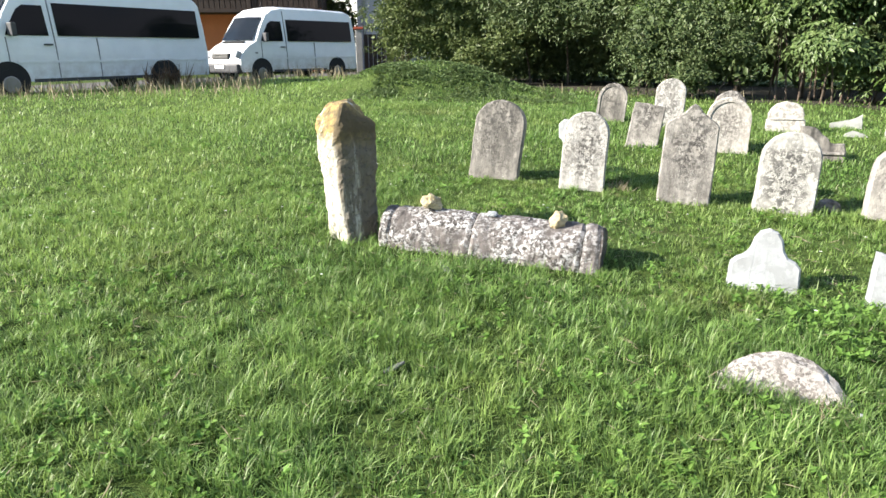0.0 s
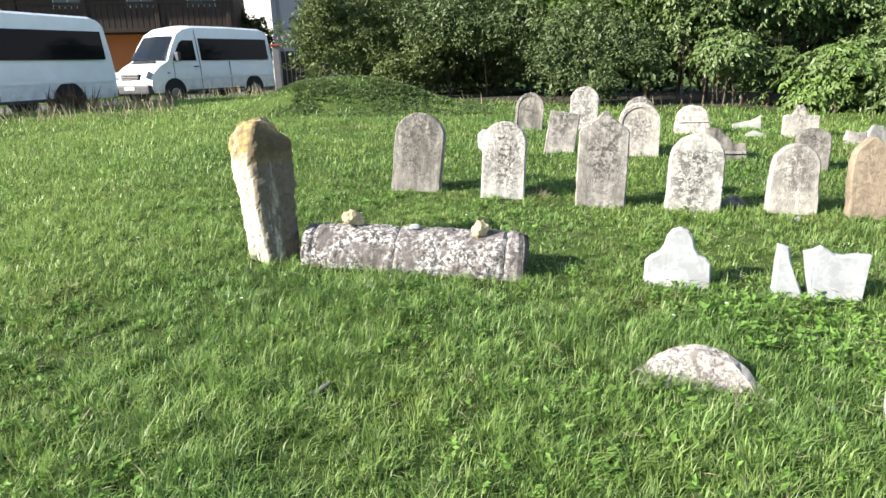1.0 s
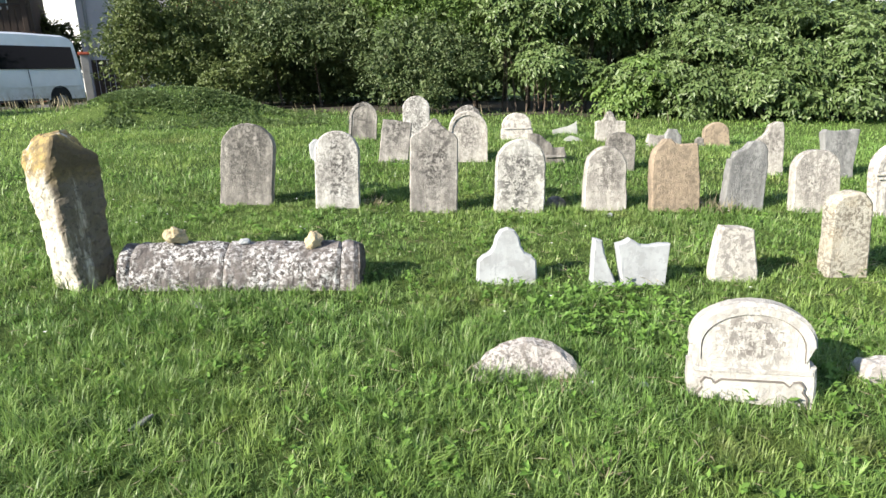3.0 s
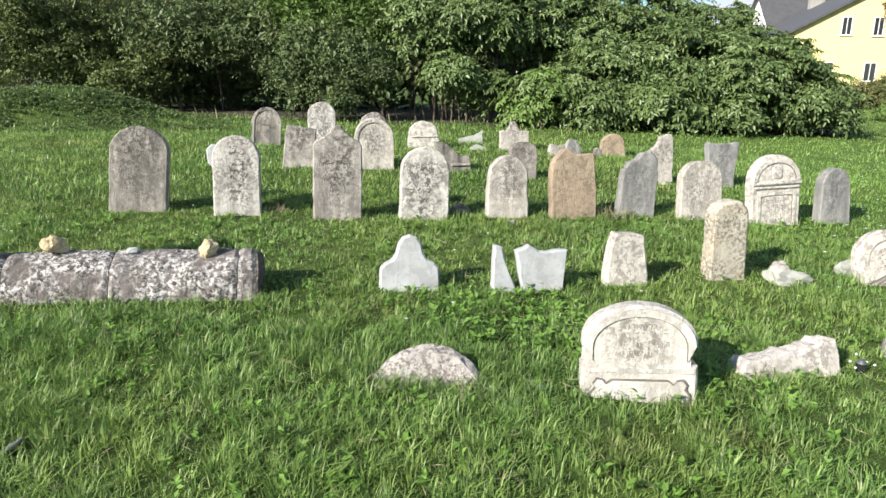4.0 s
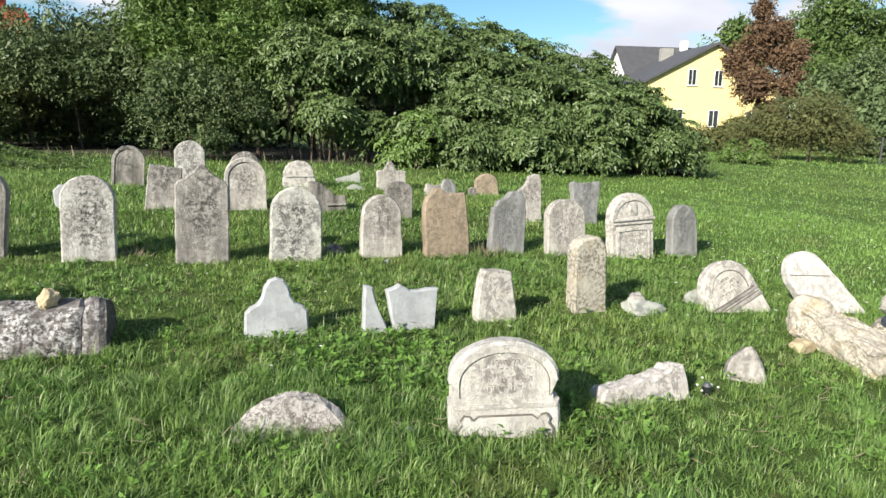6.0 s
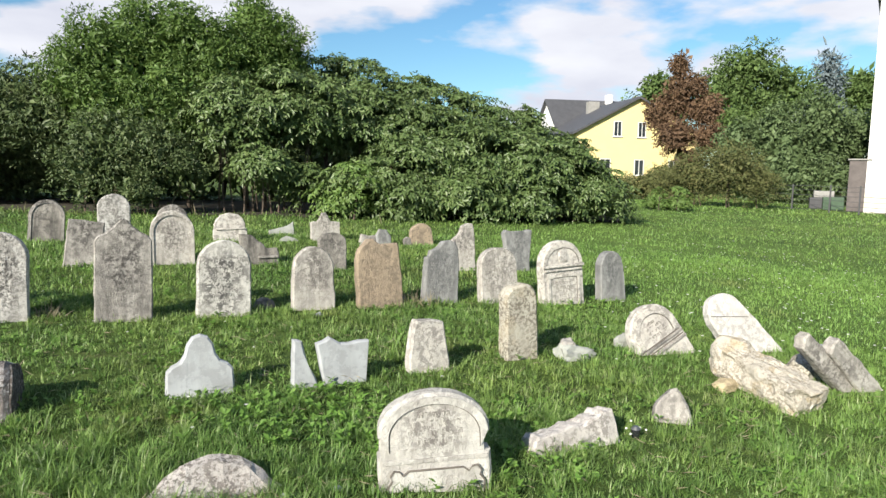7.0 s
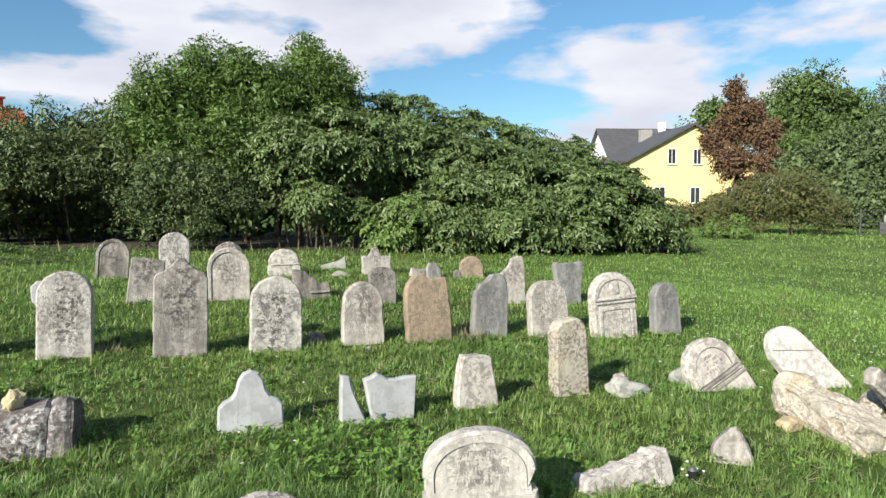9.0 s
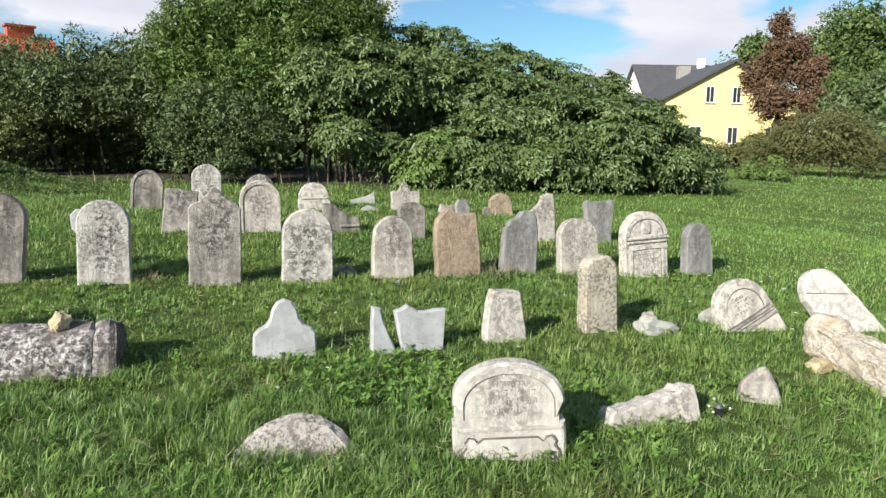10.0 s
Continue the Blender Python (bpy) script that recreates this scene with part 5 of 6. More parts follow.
def van(m, L, wb, label):
    ob = thing("van", m, label, "van", "parked white vans")
    e = L - 5.6
    prof = [(0.02, 0.38), (0.0, 0.7), (0.0, 1.15), (0.03, 1.7), (0.08, 2.3), (0.16, 2.47), (0.4, 2.55), (2.0 + e, 2.59), (3.55 + e, 2.58), (3.95 + e, 2.5), (4.22 + e, 2.3), (4.5 + e, 1.9), (4.86 + e, 1.42), (5.2 + e, 1.25), (5.45 + e, 1.05), (5.56 + e, 0.8), (5.58 + e, 0.55), (5.5 + e, 0.38)]
    bm = bmesh.new()
    rows = []
    for s in (1, 0.86, 0.5, 0, -0.5, -0.86, -1):
        row = []
        for x, z in prof:
            crown = 0.05 * (1 - s * s) if z > 2.4 else 0
            nose = 0.22 * max(0.0, abs(s) - 0.4) ** 1.5 if x > 4.5 + e else 0
            row.append(bm.verts.new((x - nose, s * half_width(z), z + crown - (0.05 if abs(s) == 1 and z > 2.4 else 0))))
        rows.append(row)
    n = len(prof)
    for a, b in zip(rows[:-1], rows[1:]):
        for i in range(n):
            bm.faces.new((a[i], a[(i + 1) % n], b[(i + 1) % n], b[i]))
    bm.faces.new(rows[0])
    bm.faces.new(rows[-1][::-1])
    bmesh.ops.triangulate(bm, faces=[f for f in bm.faces if len(f.verts) > 4])
    body = part("body", bm, PAINT, ob, "glossy white painted body")
    for s in (1, -1):
        part("window", on_side(strip(0.22, 3.38 + e, 1.42, 2.17), s, 0.012), VGLASS, ob, "long black tinted side window")
        part("door_window", on_side([(3.6 + e, 1.42), (4.55 + e, 1.42), (4.5 + e, 1.55), (4.2 + e, 2.0), (4.05 + e, 2.1), (3.62 + e, 2.1)], s, 0.012), VGLASS, ob)
        for x, top in ((3.47, 2.45), (2.15 + 0.3 * e, 1.38), (4.55, 1.38)):
            low = 0.75 if x == 4.55 else 0.45
            zs = [low + (top - low) * q / 8 for q in range(9)]
            part("door_seam", on_side([(x + e, z) for z in zs] + [(x + 0.022 + e, z) for z in zs[::-1]], s, 0.008), SEAM, ob)
        part("rub_strip", on_side(strip(0.1, 4.4 + e, 0.80, 0.86), s, 0.012), PAINT, ob)
        part("sill", on_side(strip(1.6, 4.1 + e, 0.36, 0.44), s, 0.012), PLASTIC, ob)
        part("handle", on_side([(3.55 + e, 1.2), (3.75 + e, 1.2), (3.75 + e, 1.24), (3.55 + e, 1.24)], s, 0.03, 0.03), PLASTIC, ob)
        part("tail_lamp", block(0.04, 0.12, 0.4, (0.0, s * 0.86, 1.0), 0.01), REDLAMP, ob)
        mir = part("mirror", block(0.12, 0.2, 0.3, (4.45 + e, s * 1.06, 1.4), 0.03), PLASTIC, ob)
        part("headlight", block(0.2, 0.44, 0.25, (5.46 + e, s * 0.68, 0.85), 0.05, (0, -25, s * -18)), LAMP, ob)
        part("fuel_cap" if s < 0 else "side_marker", on_side([(4.75 + e, 1.0), (4.85 + e, 1.0), (4.85 + e, 1.05), (4.75 + e, 1.05)], s, 0.01), SEAM, ob)
        for x in (4.62 + e, 4.62 + e - wb):
            arch_ = tube(0.43, 0.43, 0.012, pose(x, s * 0.965, 0.42, 90 * -s, 0, 0), 24)
            part("wheel_arch", arch_, RUBBER, ob)
            tyre = part("wheel", tube(0.335, 0.335, 0.2, pose(x, s * (0.99 - 0.2), 0.335, 90 * -s, 0, 0), 26), RUBBER, ob, "black tyre on a steel rim")
            part("rim", tube(0.20, 0.17, 0.015, pose(x, s * 0.985, 0.335, 90 * -s, 0, 0), 20), STEEL, tyre)
    ws = bmesh.new()
    a0, a1 = (4.28 + e, 2.24), (4.84 + e, 1.45)
    q = [(a1[0] + 0.015, -0.84, a1[1]), (a1[0] + 0.09, 0, a1[1]), (a1[0] + 0.015, 0.84, a1[1]), (a0[0] + 0.02, 0.74, a0[1]), (a0[0] + 0.06, 0, a0[1] + 0.02), (a0[0] + 0.02, -0.74, a0[1])]
    vs = [ws.verts.new(p) for p in q]
    ws.faces.new((vs[0], vs[1], vs[4], vs[5]))
    ws.faces.new((vs[1], vs[2], vs[3], vs[4]))
    bmesh.ops.solidify(ws, geom=ws.faces[:], thickness=0.02)
    part("windscreen", ws, SCREEN, ob)
    part("wiper_cowl", block(0.10, 1.2, 0.03, (4.98 + e, 0, 1.375), 0.01, (0, 22, 0)), RUBBER, ob)
    part("bumper", block(0.26, 1.86, 0.3, (5.5 + e, 0, 0.36), 0.06), PLASTIC, ob)
    part("grille", block(0.08, 0.9, 0.2, (5.555 + e, 0, 0.82), 0.02, (0, -14, 0)), RUBBER, ob, "dark radiator grille with bright bars")
    for k in range(3):
        part("grille_bar", block(0.03, 0.86, 0.018, (5.60 + e - 0.015 * k, 0, 0.85 + 0.06 * k), 0.004), STEEL, ob)
    part("number_plate", block(0.02, 0.52, 0.11, (5.64 + e, 0, 0.5), 0.004), PAINT, ob, "plain white number plate")
    part("rear_bumper", block(0.14, 1.8, 0.2, (-0.02, 0, 0.42), 0.04), PLASTIC, ob)
    part("rear_window", block(0.02, 1.4, 0.6, (0.05, 0, 1.5), 0.01, (0, 3, 0)), VGLASS, ob)
    part("aerial", tube(0.008, 0.004, 0.3, pose(4.0 + e, 0.3, 2.5, 0, -20, 0), 6), PLASTIC, ob)
    return ob


def park(front, rear, L, wb, side=0.97):
    """A pose for a van from the places where its two wheels on the viewer's side touch the ground."""
    f, r = Vector(front), Vector(rear)
    d = (f - r).to_2d().normalized()
    yaw = math.atan2(d.y, d.x)
    left = Vector((-d.y, d.x))
    o = r.to_2d() - d * (4.62 + L - 5.6 - wb) - left * side
    return Matrix.LocRotScale((o.x, o.y, (f.z + r.z) / 2), Euler((0, 0, yaw)), (1, 1, 0.965))


van(park((-6.23, 23.2, 0.40), (-4.12, 26.07, 0.46), 5.6, 3.55), 5.6, 3.55, "white minibus van with dark windows parked on the lane")
van(park((-9.55, 14.9, 0.47), (-7.55, 18.40, 0.45), 6.5, 4.02), 6.5, 4.02, "long white minibus van with dark windows, parked in front")

# Lane under the vans
LANE = plain_mat("dusty grey asphalt", (0.12, 0.115, 0.11), 0.95, vary=0.35, scale=3, bump=0.5)
lane_pts = [polar(-62, 17), polar(-44, 17.2), polar(-33, 18.3), polar(-26, 20.5), polar(-19, 22.5), polar(-14, 24.5), polar(-9, 27), polar(-5, 30)]
lv, lf = [], []
for x, y in lane_pts:
    d = Vector((x - 0.3, y, 0)).normalized()
    for w in (-0.6, 1.5, 4.0, 7.5):
        px, py = x + d.x * w, y + d.y * w
        lv.append((px, py, ground_z(px, py) + 0.03))
for i in range(len(lane_pts) - 1):
    for j in range(3):
        a = i * 4 + j
        lf.append((a, a + 4, a + 5, a + 1))
lane = new("road", mesh_of("road", lv, lf, LANE, True))
tagged(lane, "dusty grey asphalt lane beyond the grass", "road", kind="structure")

# ---- buildings ----
ROOFGREY = plain_mat("dark grey roof sheet", (0.085, 0.085, 0.092), 0.6, vary=0.3, scale=2, bump=0.2)
YELLOW = plain_mat("yellow render", (0.76, 0.62, 0.30), 0.9, vary=0.08, scale=0.8, bump=0.15)
WHITEWALL = plain_mat("white render", (0.78, 0.77, 0.75), 0.9, vary=0.08, scale=0.8, bump=0.15)
LILAC = plain_mat("grey-lilac render", (0.38, 0.365, 0.40), 0.9, vary=0.1, scale=0.8, bump=0.15)
ORANGE = plain_mat("orange render", (0.58, 0.19, 0.075), 0.9, vary=0.15, scale=1.0, bump=0.15)
BROWNWOOD = plain_mat("dark brown stained wood", (0.035, 0.02, 0.013), 0.7, vary=0.35, scale=3, bump=0.3)
REDROOF = plain_mat("red roof tile", (0.45, 0.10, 0.05), 0.8, vary=0.25, scale=3, bump=0.3)
FRAME = plain_mat("white window frame", (0.75, 0.75, 0.74), 0.5, vary=0.08)
PANE = plain_mat("window glass", (0.03, 0.035, 0.04), 0.08, vary=0.15, spec=0.7)
CONCRETE = plain_mat("grey concrete", (0.32, 0.31, 0.29), 0.95, vary=0.3, scale=2, bump=0.4)


def window(parent, m, w, h, wall_label=""):
    """A window on a wall's face: m's x runs along the wall, its y goes out of it."""
    f = 0.05
    bm = bmesh.new()
    for sx, sz, x, z in ((w, f, 0, 0), (w, f, 0, h - f), (f, h, -w / 2 + f / 2, 0), (f, h, w / 2 - f / 2, 0), (f * 0.8, h, 0, 0)):
        b = block(sx, 0.08, sz, (x, 0, z), 0.008)
        me = bpy.data.meshes.new("tmp")
        b.to_mesh(me)
        b.free()
        bm.from_mesh(me)
        bpy.data.meshes.remove(me)
    win = part("window", bm, FRAME, parent)
    win.matrix_local = m
    part("pane", block(w - 0.06, 0.03, h - 0.06, (0, -0.01, 0.03), 0), PANE, win)
    part("sill", block(w + 0.2, 0.16, 0.05, (0, 0.04, -0.06), 0.01), FRAME, win)
    return win


def gable_house(x, y, z, yaw, length, width, eave, ridge, wall_mat, roof_mat, label, windows=(), over=0.35):
    """A house whose gable stands at x, y and whose ridge runs along its own +y."""
    ob = thing("house", pose(x, y, z, 0, 0, yaw), label, "house")
    w = width / 2
    vs = [(-w, 0, -1), (w, 0, -1), (w, 0, eave), (0, 0, ridge), (-w, 0, eave)]
    vs += [(a, length, c) for a, _, c in vs]
    bm = bmesh.new()
    bv = [bm.verts.new(p) for p in vs]
    bm.faces.new([bv[i] for i in (0, 1, 2, 3, 4)])
    bm.faces.new([bv[i] for i in (9, 8, 7, 6, 5)])
    for i in range(5):
        j = (i + 1) % 5
        bm.faces.new((bv[i], bv[i + 5], bv[j + 5], bv[j]))
    part("wall", bm, wall_mat, ob)
    slope = (ridge - eave) / w
    for s in (-1, 1):
        rb = bmesh.new()
        lo = (s * (w + over), eave - slope * over + 0.03)
        q = [(lo[0], -over, lo[1]), (0, -over, ridge + 0.03), (0, length + over, ridge + 0.03), (lo[0], length + over, lo[1])]
        t = [rb.verts.new((a, b, c + 0.16)) for a, b, c in q]
        u = [rb.verts.new(p) for p in q]
        rb.faces.new(t)
        rb.faces.new(u[::-1])
        for i in range(4):
            rb.faces.new((t[i], t[(i + 1) % 4], u[(i + 1) % 4], u[i]))
        part("roof", rb, roof_mat, ob)
    for face, u, zz, ww, hh in windows:
        if face == "front":
            window(ob, pose(u, 0, zz, 0, 0, 180), ww, hh)
        elif face == "right":
            window(ob, pose(w, u, zz, 0, 0, -90), ww, hh)
        else:
            window(ob, pose(-w, u, zz, 0, 0, 90), ww, hh)
    return ob


yellow = gable_house(*polar(59.7, 55), -0.2, -34.8, 10.5, 10.0, 4.6, 7.25, YELLOW, ROOFGREY, "yellow rendered house with a dark grey gable roof",
                     [("front", -1.65, 4.3, 0.66, 1.2), ("front", 0.38, 4.25, 0.66, 1.2), ("front", -2.6, 1.3, 0.9, 1.25), ("front", 0.25, 1.25, 0.8, 1.25), ("front", 3.2, 1.2, 0.9, 1.25), ("side", 2.0, 1.4, 1.0, 1.3)])
part("chimney", block(1.0, 0.7, 1.3, (-1.0, 7.2, 6.4), 0.02), CONCRETE, yellow)
white = gable_house(*polar(52.3, 64), -0.2, -120.0, 10.0, 6.0, 5.0, 8.1, WHITEWALL, ROOFGREY, "white rendered house with a dark grey roof",
                    [("front", 0.9, 4.6, 0.8, 1.2), ("front", -1.0, 4.6, 0.8, 1.2), ("right", 1.6, 3.2, 0.8, 1.1)])
part("chimney", block(0.6, 0.5, 1.1, (0.3, 9.0, 7.7), 0.02), CONCRETE, white)
part("chimney", block(0.6, 0.5, 1.1, (0.5, 6.0, 7.7), 0.02), WHITEWALL, white)
redh = gable_house(*polar(-2.2, 43), -0.55, -82, 6.4, 8.0, 4.6, 7.3, WHITEWALL, REDROOF, "house with a red tiled roof behind the hedge")
part("chimney", block(0.6, 1.3, 1.1, (0.0, 5.2, 6.8), 0.02), REDROOF, redh)
part("chimney_cap", block(0.75, 1.5, 0.12, (0.0, 5.2, 7.9), 0.01), REDROOF, redh)

# Tall white building at the edge of the meadow
wx, wy = polar(76.15, 33.5)
tall = thing("building", pose(wx, wy, -0.3, 0, 0, -78), "tall plain white rendered building with a dark eave", "building")
part("wall", block(8.0, 9.0, 9.0, (4.0, 4.5, 0.0), 0.02), WHITEWALL, tall)
part("plinth", block(8.1, 0.08, 0.85, (4.05, -0.03, 0), 0.01), plain_mat("cream plinth", (0.62, 0.58, 0.5), 0.9, vary=0.15), tall)
part("roof", block(8.3, 9.4, 0.14, (4.0, 4.5, 9.0), 0.03), ROOFGREY, tall)
part("gutter", tube(0.06, 0.06, 9.0, pose(-0.2, -0.25, 9.0, 0, 90, 0), 10), ROOFGREY, tall)
shx, shy = polar(75.7, 33.5)
shed = thing("shed", pose(shx, shy, -0.25, 0, 0, -75), "dark grey box shed with a light lid against the wall", "shed")
part("shed_wall", block(0.75, 1.2, 2.2, (0, 0.6, 0), 0.02), plain_mat("weathered dark boards", (0.14, 0.12, 0.115), 0.9, vary=0.35, scale=4, bump=0.4), shed)
part("shed_lid", block(0.88, 1.35, 0.06, (0, 0.6, 2.2), 0.01), CONCRETE, shed)

# Fence along the far meadow edge
fence = thing("fence", pose(*polar(70, 33), -0.25, 0, 0, 0), "wire fence with grey posts and rails along the meadow", "fence")
fx, fy = polar(70, 33)
posts = [polar(a, 33 - 0.35 * (a - 70)) for a in (69.0, 71.5, 74.0, 75.9, 77.6, 79.5)]
for (ax, ay) in posts:
    part("post", block(0.05, 0.06, 1.15, (ax - fx, ay - fy, 0), 0.01), PLASTIC, fence)
for (ax, ay), (bx, by) in zip(posts[:-1], posts[1:]):
    for zz in (0.12, 0.3, 0.5, 0.7, 0.9, 1.08):
        part("rail", stick((ax - fx, ay - fy, zz), (bx - fx, by - fy, zz), 0.009, 0.009, 5), PLASTIC, fence)
bx, by = polar(73.4, 34)
bench = thing("bin", pose(bx, by, -0.2, 0, 0, -70), "pale plastic crate beside the fence", "crate")
part("bin_body", block(0.9, 0.6, 0.5, (0, 0, 0), 0.03), PLASTIC, bench)
part("bin_lid", block(0.8, 0.6, 0.3, (0.1, 0.1, 0.5), 0.05), CONCRETE, bench)
bx, by = polar(74.2, 33.4)
crate = thing("bin", pose(bx, by, -0.2, 0, 0, -70), "dark green crate beside the fence", "crate")
part("bin_body", block(0.8, 0.6, 0.55, (0, 0, 0), 0.03), plain_mat("dark green plastic", (0.05, 0.09, 0.05), 0.6), crate)

# Brown chalet behind the vans
hx, hy = polar(-10.6, 35)
chal = thing("house", pose(hx, hy, 0.5, 0, 0, 186), "dark brown chalet house with an orange ground floor and balcony", "house")
part("wall", block(14.0, 8.0, 3.0, (7.0, -4.0, 0), 0.02), ORANGE, chal)
part("upper_wall", block(14.0, 8.0, 3.0, (7.0, -4.6, 3.0), 0.02), plain_mat("brown boarded upper wall", (0.085, 0.06, 0.045), 0.85, vary=0.3, bump=0.3), chal)
part("balcony_floor", block(9.2, 1.7, 0.18, (4.5, 0.75, 2.72), 0.02), BROWNWOOD, chal)
for i in range(38):
    part("baluster", block(0.2, 0.04, 1.0, (0.05 + i * 0.242, 1.52, 2.9), 0.008), BROWNWOOD, chal)
part("balcony_rail", block(9.2, 0.12, 0.1, (4.5, 1.52, 3.92), 0.01), BROWNWOOD, chal)
for x in (0.1, 3.2, 6.2, 9.0):
    part("post", block(0.2, 0.2, 5.6, (x, 1.5, 0), 0.02), BROWNWOOD, chal)
part("door", block(1.1, 0.12, 2.2, (6.6, 0.03, 0.05), 0.02), BROWNWOOD, chal)
part("garage_door", block(3.6, 0.12, 2.3, (2.6, 0.03, 0.05), 0.02), BROWNWOOD, chal)
part("roof", block(15.5, 11.5, 0.25, (7.0, -3.4, 6.0), 0.03), BROWNWOOD, chal)
for x in (1.5, 4.2, 7.4, 11.0):
    window(chal, pose(x, -0.55, 4.0, 0, 0, 0), 1.3, 1.4)
for x in (10.5, 12.6):
    window(chal, pose(x, 0.03, 1.0, 0, 0, 0), 1.0, 1.3)
# Lilac house with a drainpipe
hx, hy = polar(-7.7, 36)
lil = thing("house", pose(hx, hy, 0.4, 0, 0, 0), "grey-lilac rendered house with a dark drainpipe", "house")
part("wall", block(4.0, 8.0, 6.5, (2.0, 4.0, 0), 0.02), LILAC, lil)
part("drainpipe", tube(0.07, 0.07, 6.4, pose(0.35, -0.1, 0), 8), SEAM, lil)
part("roof", block(4.6, 9.0, 0.25, (2.0, 4.0, 6.5), 0.03), ROOFGREY, lil)
hx, hy = polar(-10.5, 62)
far = gable_house(hx, hy, 0.4, -20, 8, 9, 7.5, 10, WHITEWALL, REDROOF, "distant white house behind the lane", [("front", 0.5, 4.6, 1.1, 1.4), ("front", -2.0, 4.6, 1.1, 1.4)])
grove("shrub", -9.3, 40, [(-9.8, 40, 2.6, 0.8, 0.7, 1.4), (-8.8, 40, 2.2, 0.7, 0.7, 1.4), (-10.6, 40, 3.2, 0.7, 0.7, 0.9)], 1200, 0.2, 0.1, OLIVE, "olive shrub between the houses", "bush", 41, "spray", 1, 0.06)
hx, hy = polar(-7.7, 30)
gate = thing("gate", pose(hx, hy, 0.55, 0, 0, 8), "dark board gate with a pale gatepost by the lane", "gate")
for i in range(9):
    part("board", block(0.17, 0.04, 1.55, (0.3 + i * 0.19, 0, 0.05), 0.008), BROWNWOOD, gate)
part("gatepost", block(0.28, 0.28, 1.8, (0, 0, 0), 0.02), CONCRETE, gate)
part("gatepost", block(0.28, 0.28, 1.8, (2.1, 0, 0), 0.02), CONCRETE, gate)
part("post_cap", block(0.4, 0.4, 0.1, (0, 0, 1.8), 0.02), REDROOF, gate)

# ---- weeds, flowers and stalks ----
def rosettes(n, r0, r1, size, per, az=(-44, 88), rise=0.35):
    x, y = fan(n, r0, r1, *az)
    keep = patchy(x, y, 1.9) > np.random.uniform(0.25, 0.85, n)
    x, y = x[keep], y[keep]
    z = np.array([ground_z(a, b) for a, b in zip(x, y)])
    out = []
    for k in range(per):
        a = np.random.uniform(0, 2 * np.pi, len(x))
        p = np.stack([x, y, z + np.random.uniform(0.015, 0.05, len(x))], 1)
        d = np.stack([np.cos(a), np.sin(a), np.random.uniform(0.1, 2 * rise, len(x))], 1)
        nn = np.tile(np.array([0, 0, 1.0]), (len(x), 1)) + 0.3 * np.random.normal(size=p.shape)
        L = size * np.random.uniform(0.6, 1.4, len(x))
        out.append(leaves(p, d, nn, L, L * 0.55))
    return joined(out)


tagged(new("weeds", tri_mesh("weeds", *joined([rosettes(2300, 1.3, 4.5, 0.032, 6, rise=0.5), rosettes(420, 2.9, 4.1, 0.038, 7, (22, 52), 0.6), rosettes(2600, 4.5, 9, 0.036, 6, (-44, 62)), rosettes(700, 9, 16, 0.05, 6, (-44, 50))]), WEED)), "broad-leaved weeds and clover among the grass", "weeds", kind="stuff")


MOUNDLEAF = leaf_mat("dull weed leaves", (0.10, 0.155, 0.055), (0.14, 0.205, 0.072), (0.2, 0.26, 0.11), 0.3, 0.5)
tagged(new("mound_weeds", tri_mesh("mound_weeds", *joined([rosettes(5200, 13.4, 16.6, 0.05, 7, (-7, 6), 0.9), rosettes(3200, 12.6, 16.8, 0.045, 7, (-9, 10), 0.6)]), MOUNDLEAF)), "dull green leafy weeds covering the mound", "weeds", kind="stuff")


def daisies(n, r0, r1, az, size):
    x, y = fan(n, r0, r1, *az)
    z = np.array([ground_z(a, b) for a, b in zip(x, y)]) + np.random.uniform(0.06, 0.10, n)
    out = []
    for k in range(6):
        a = np.full(n, k * np.pi / 3)
        p = np.stack([x, y, z], 1)
        d = np.stack([np.cos(a), np.sin(a), np.full(n, 0.25)], 1)
        out.append(leaves(p, d, np.tile(np.array([0, 0, 1.0]), (n, 1)), np.full(n, size), np.full(n, size * 0.9)))
    return joined(out)


tagged(new("daisies", tri_mesh("daisies", *joined([daisies(300, 5.5, 14, (58, 86), 0.016), daisies(90, 3.5, 9, (-40, 60), 0.011), daisies(60, 14, 24, (60, 86), 0.022)]), WHITEPETAL)), "tiny white daisies scattered in the grass", "flowers", kind="stuff")
STRAW = leaf_mat("dry straw", (0.25, 0.22, 0.14), (0.33, 0.29, 0.19), (0.42, 0.37, 0.26), 0.3, 0.8)


def stalks(n, r0, r1, az, tall, wide):
    x, y = fan(n, r0, r1, *az)
    z = np.array([ground_z(a, b) for a, b in zip(x, y)])
    p = np.stack([x, y, z], 1)
    d = np.stack([0.25 * np.random.normal(size=n), 0.25 * np.random.normal(size=n), np.ones(n)], 1)
    return leaves(p, d, np.random.normal(size=(n, 3)), tall * np.random.uniform(0.5, 1.3, n), np.full(n, wide))


tagged(new("dry_stalks", tri_mesh("dry_stalks", *joined([stalks(1100, 14.6, 19.5, (-42, -16), 0.30, 0.006), stalks(420, 19.5, 24.5, (-22, -8), 0.36, 0.011), stalks(50, 13, 16, (6, 40), 0.28, 0.01)]), STRAW)), "dry straw-coloured stalks along the edge of the lane", "stalks", kind="stuff")

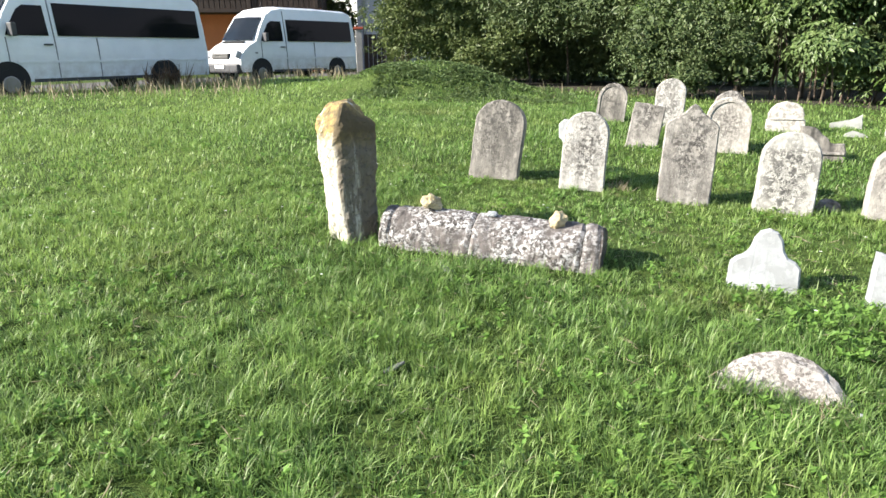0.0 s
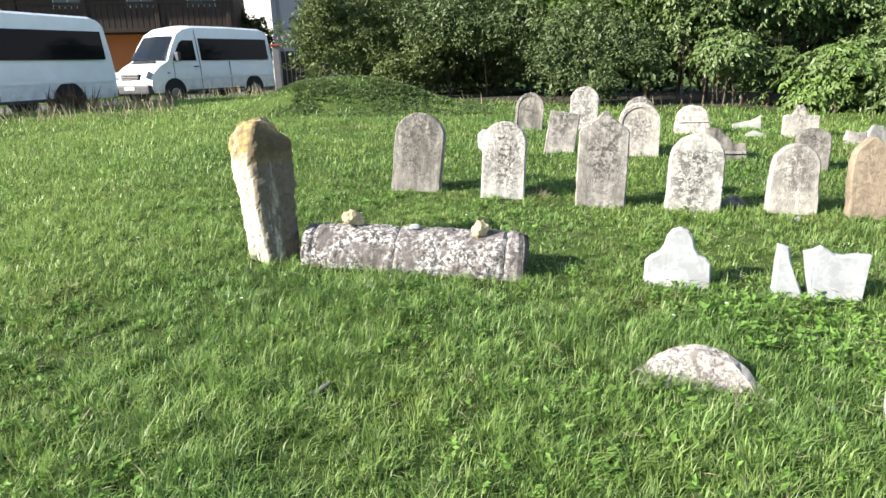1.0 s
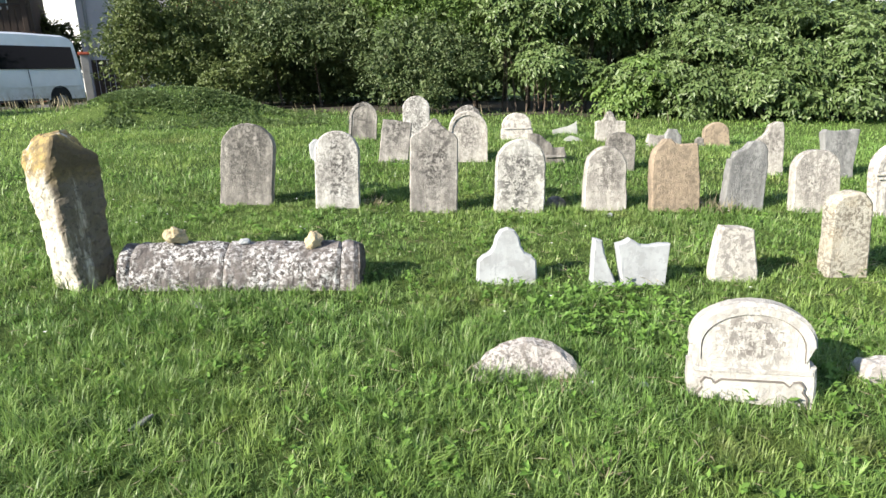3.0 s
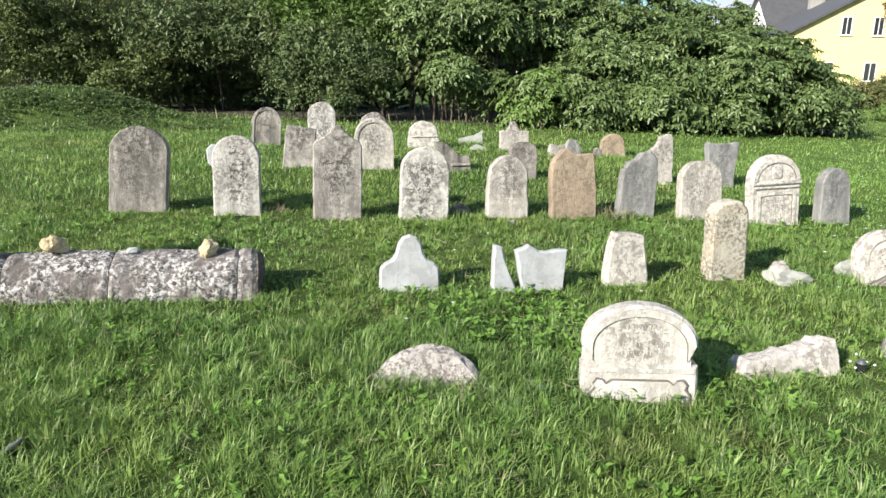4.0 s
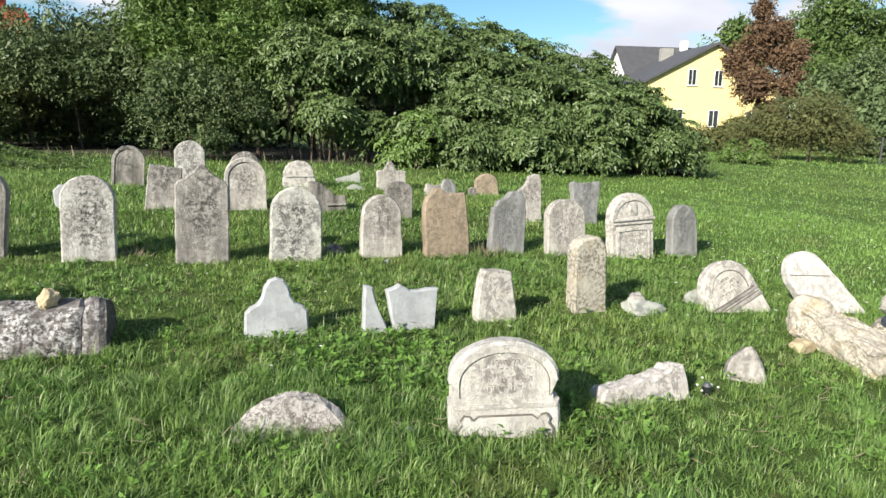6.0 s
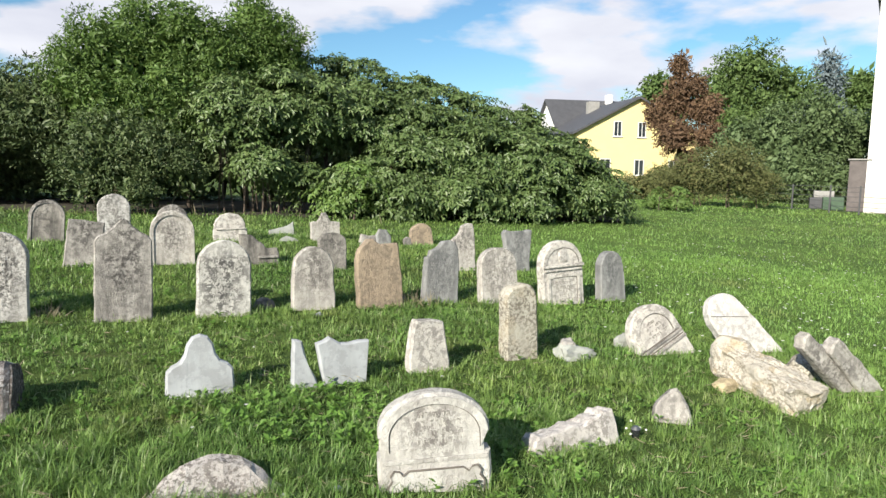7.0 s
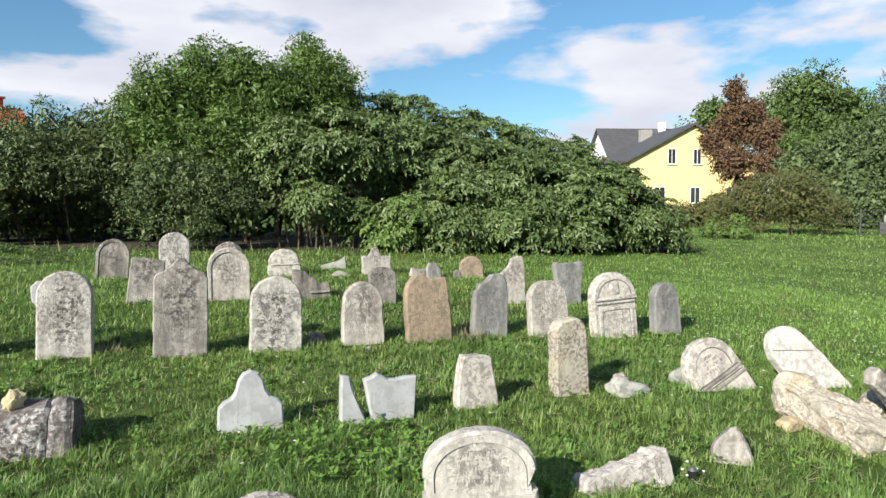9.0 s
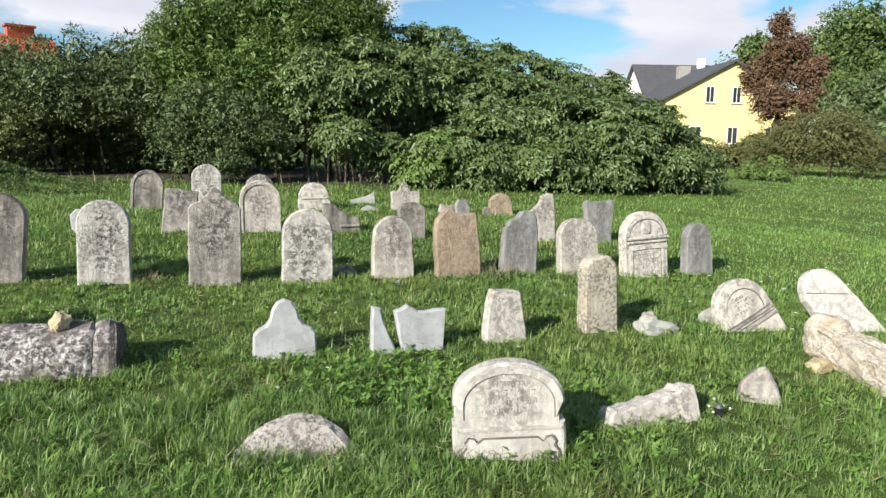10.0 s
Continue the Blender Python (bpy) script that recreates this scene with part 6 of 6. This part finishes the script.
# ---- small litter in the grass ----
for k, (x, y, w, hgt, turn) in enumerate([(0.13, 3.92, 0.05, 0.12, 35), (-0.17, 2.70, 0.03, 0.11, -60)]):
    stone([(-w / 2, 0), (-w / 2 * 0.9, hgt * 0.8), (0, hgt), (w / 2, hgt * 0.6), (w / 2, 0)], 0.012, SLATE, x, y, "thin grey stone sliver lying in the grass", yaw=turn, back=78, seed=70 + k, rough=0.002, bevel=0.003, name="stone_sliver", category="stone", dz=0.014)
for k, (x, y, r) in enumerate([(1.80, 2.42, 0.011), (2.02, 2.33, 0.013), (3.61, 4.97, 0.02)]):
    boulder(r * 1.4, r, r, MARBLE, x, y, r * 0.9, "small white pebble lying in the grass", 20 + k, name="pebble")


def tuft(n, x, y, spread, tall, wide=0.005):
    px, py = x + spread * np.random.normal(size=n), y + spread * np.random.normal(size=n)
    p = np.stack([px, py, np.array([ground_z(a, b) for a, b in zip(px, py)])], 1)
    d = np.stack([0.7 * np.random.normal(size=n), 0.7 * np.random.normal(size=n), np.ones(n)], 1)
    return leaves(p, d, np.random.normal(size=(n, 3)), tall * np.random.uniform(0.5, 1.2, n), np.full(n, wide))


tufts = [tuft(50, 1.72, 6.06, 0.05, 0.14), tuft(90, 4.63, 4.88, 0.12, 0.16), tuft(60, 1.66, 2.44, 0.08, 0.07), tuft(22, 1.47, 1.84, 0.05, 0.10)]
lx, ly = fan(1500, 1.4, 5.5)
la = np.random.uniform(0, 2 * np.pi, len(lx))
lp = np.stack([lx, ly, np.array([ground_z(a, b) for a, b in zip(lx, ly)]) + np.random.uniform(0.015, 0.05, len(lx))], 1)
tufts.append(leaves(lp, np.stack([np.cos(la), np.sin(la), np.random.uniform(-0.1, 0.5, len(lx))], 1), np.random.normal(size=lp.shape), np.random.uniform(0.03, 0.10, len(lx)), np.full(len(lx), 0.0035)))
tagged(new("dry_grass", tri_mesh("dry_grass", *joined(tufts), STRAW)), "withered straw-coloured tufts of grass", "grass", kind="stuff")
tagged(new("dry_weeds", tri_mesh("dry_weeds", *tuft(120, -7.2, 17.5, 0.22, 0.6, 0.022), RUSSET)), "reddish brown withered weeds before a parked van", "weeds", kind="stuff")
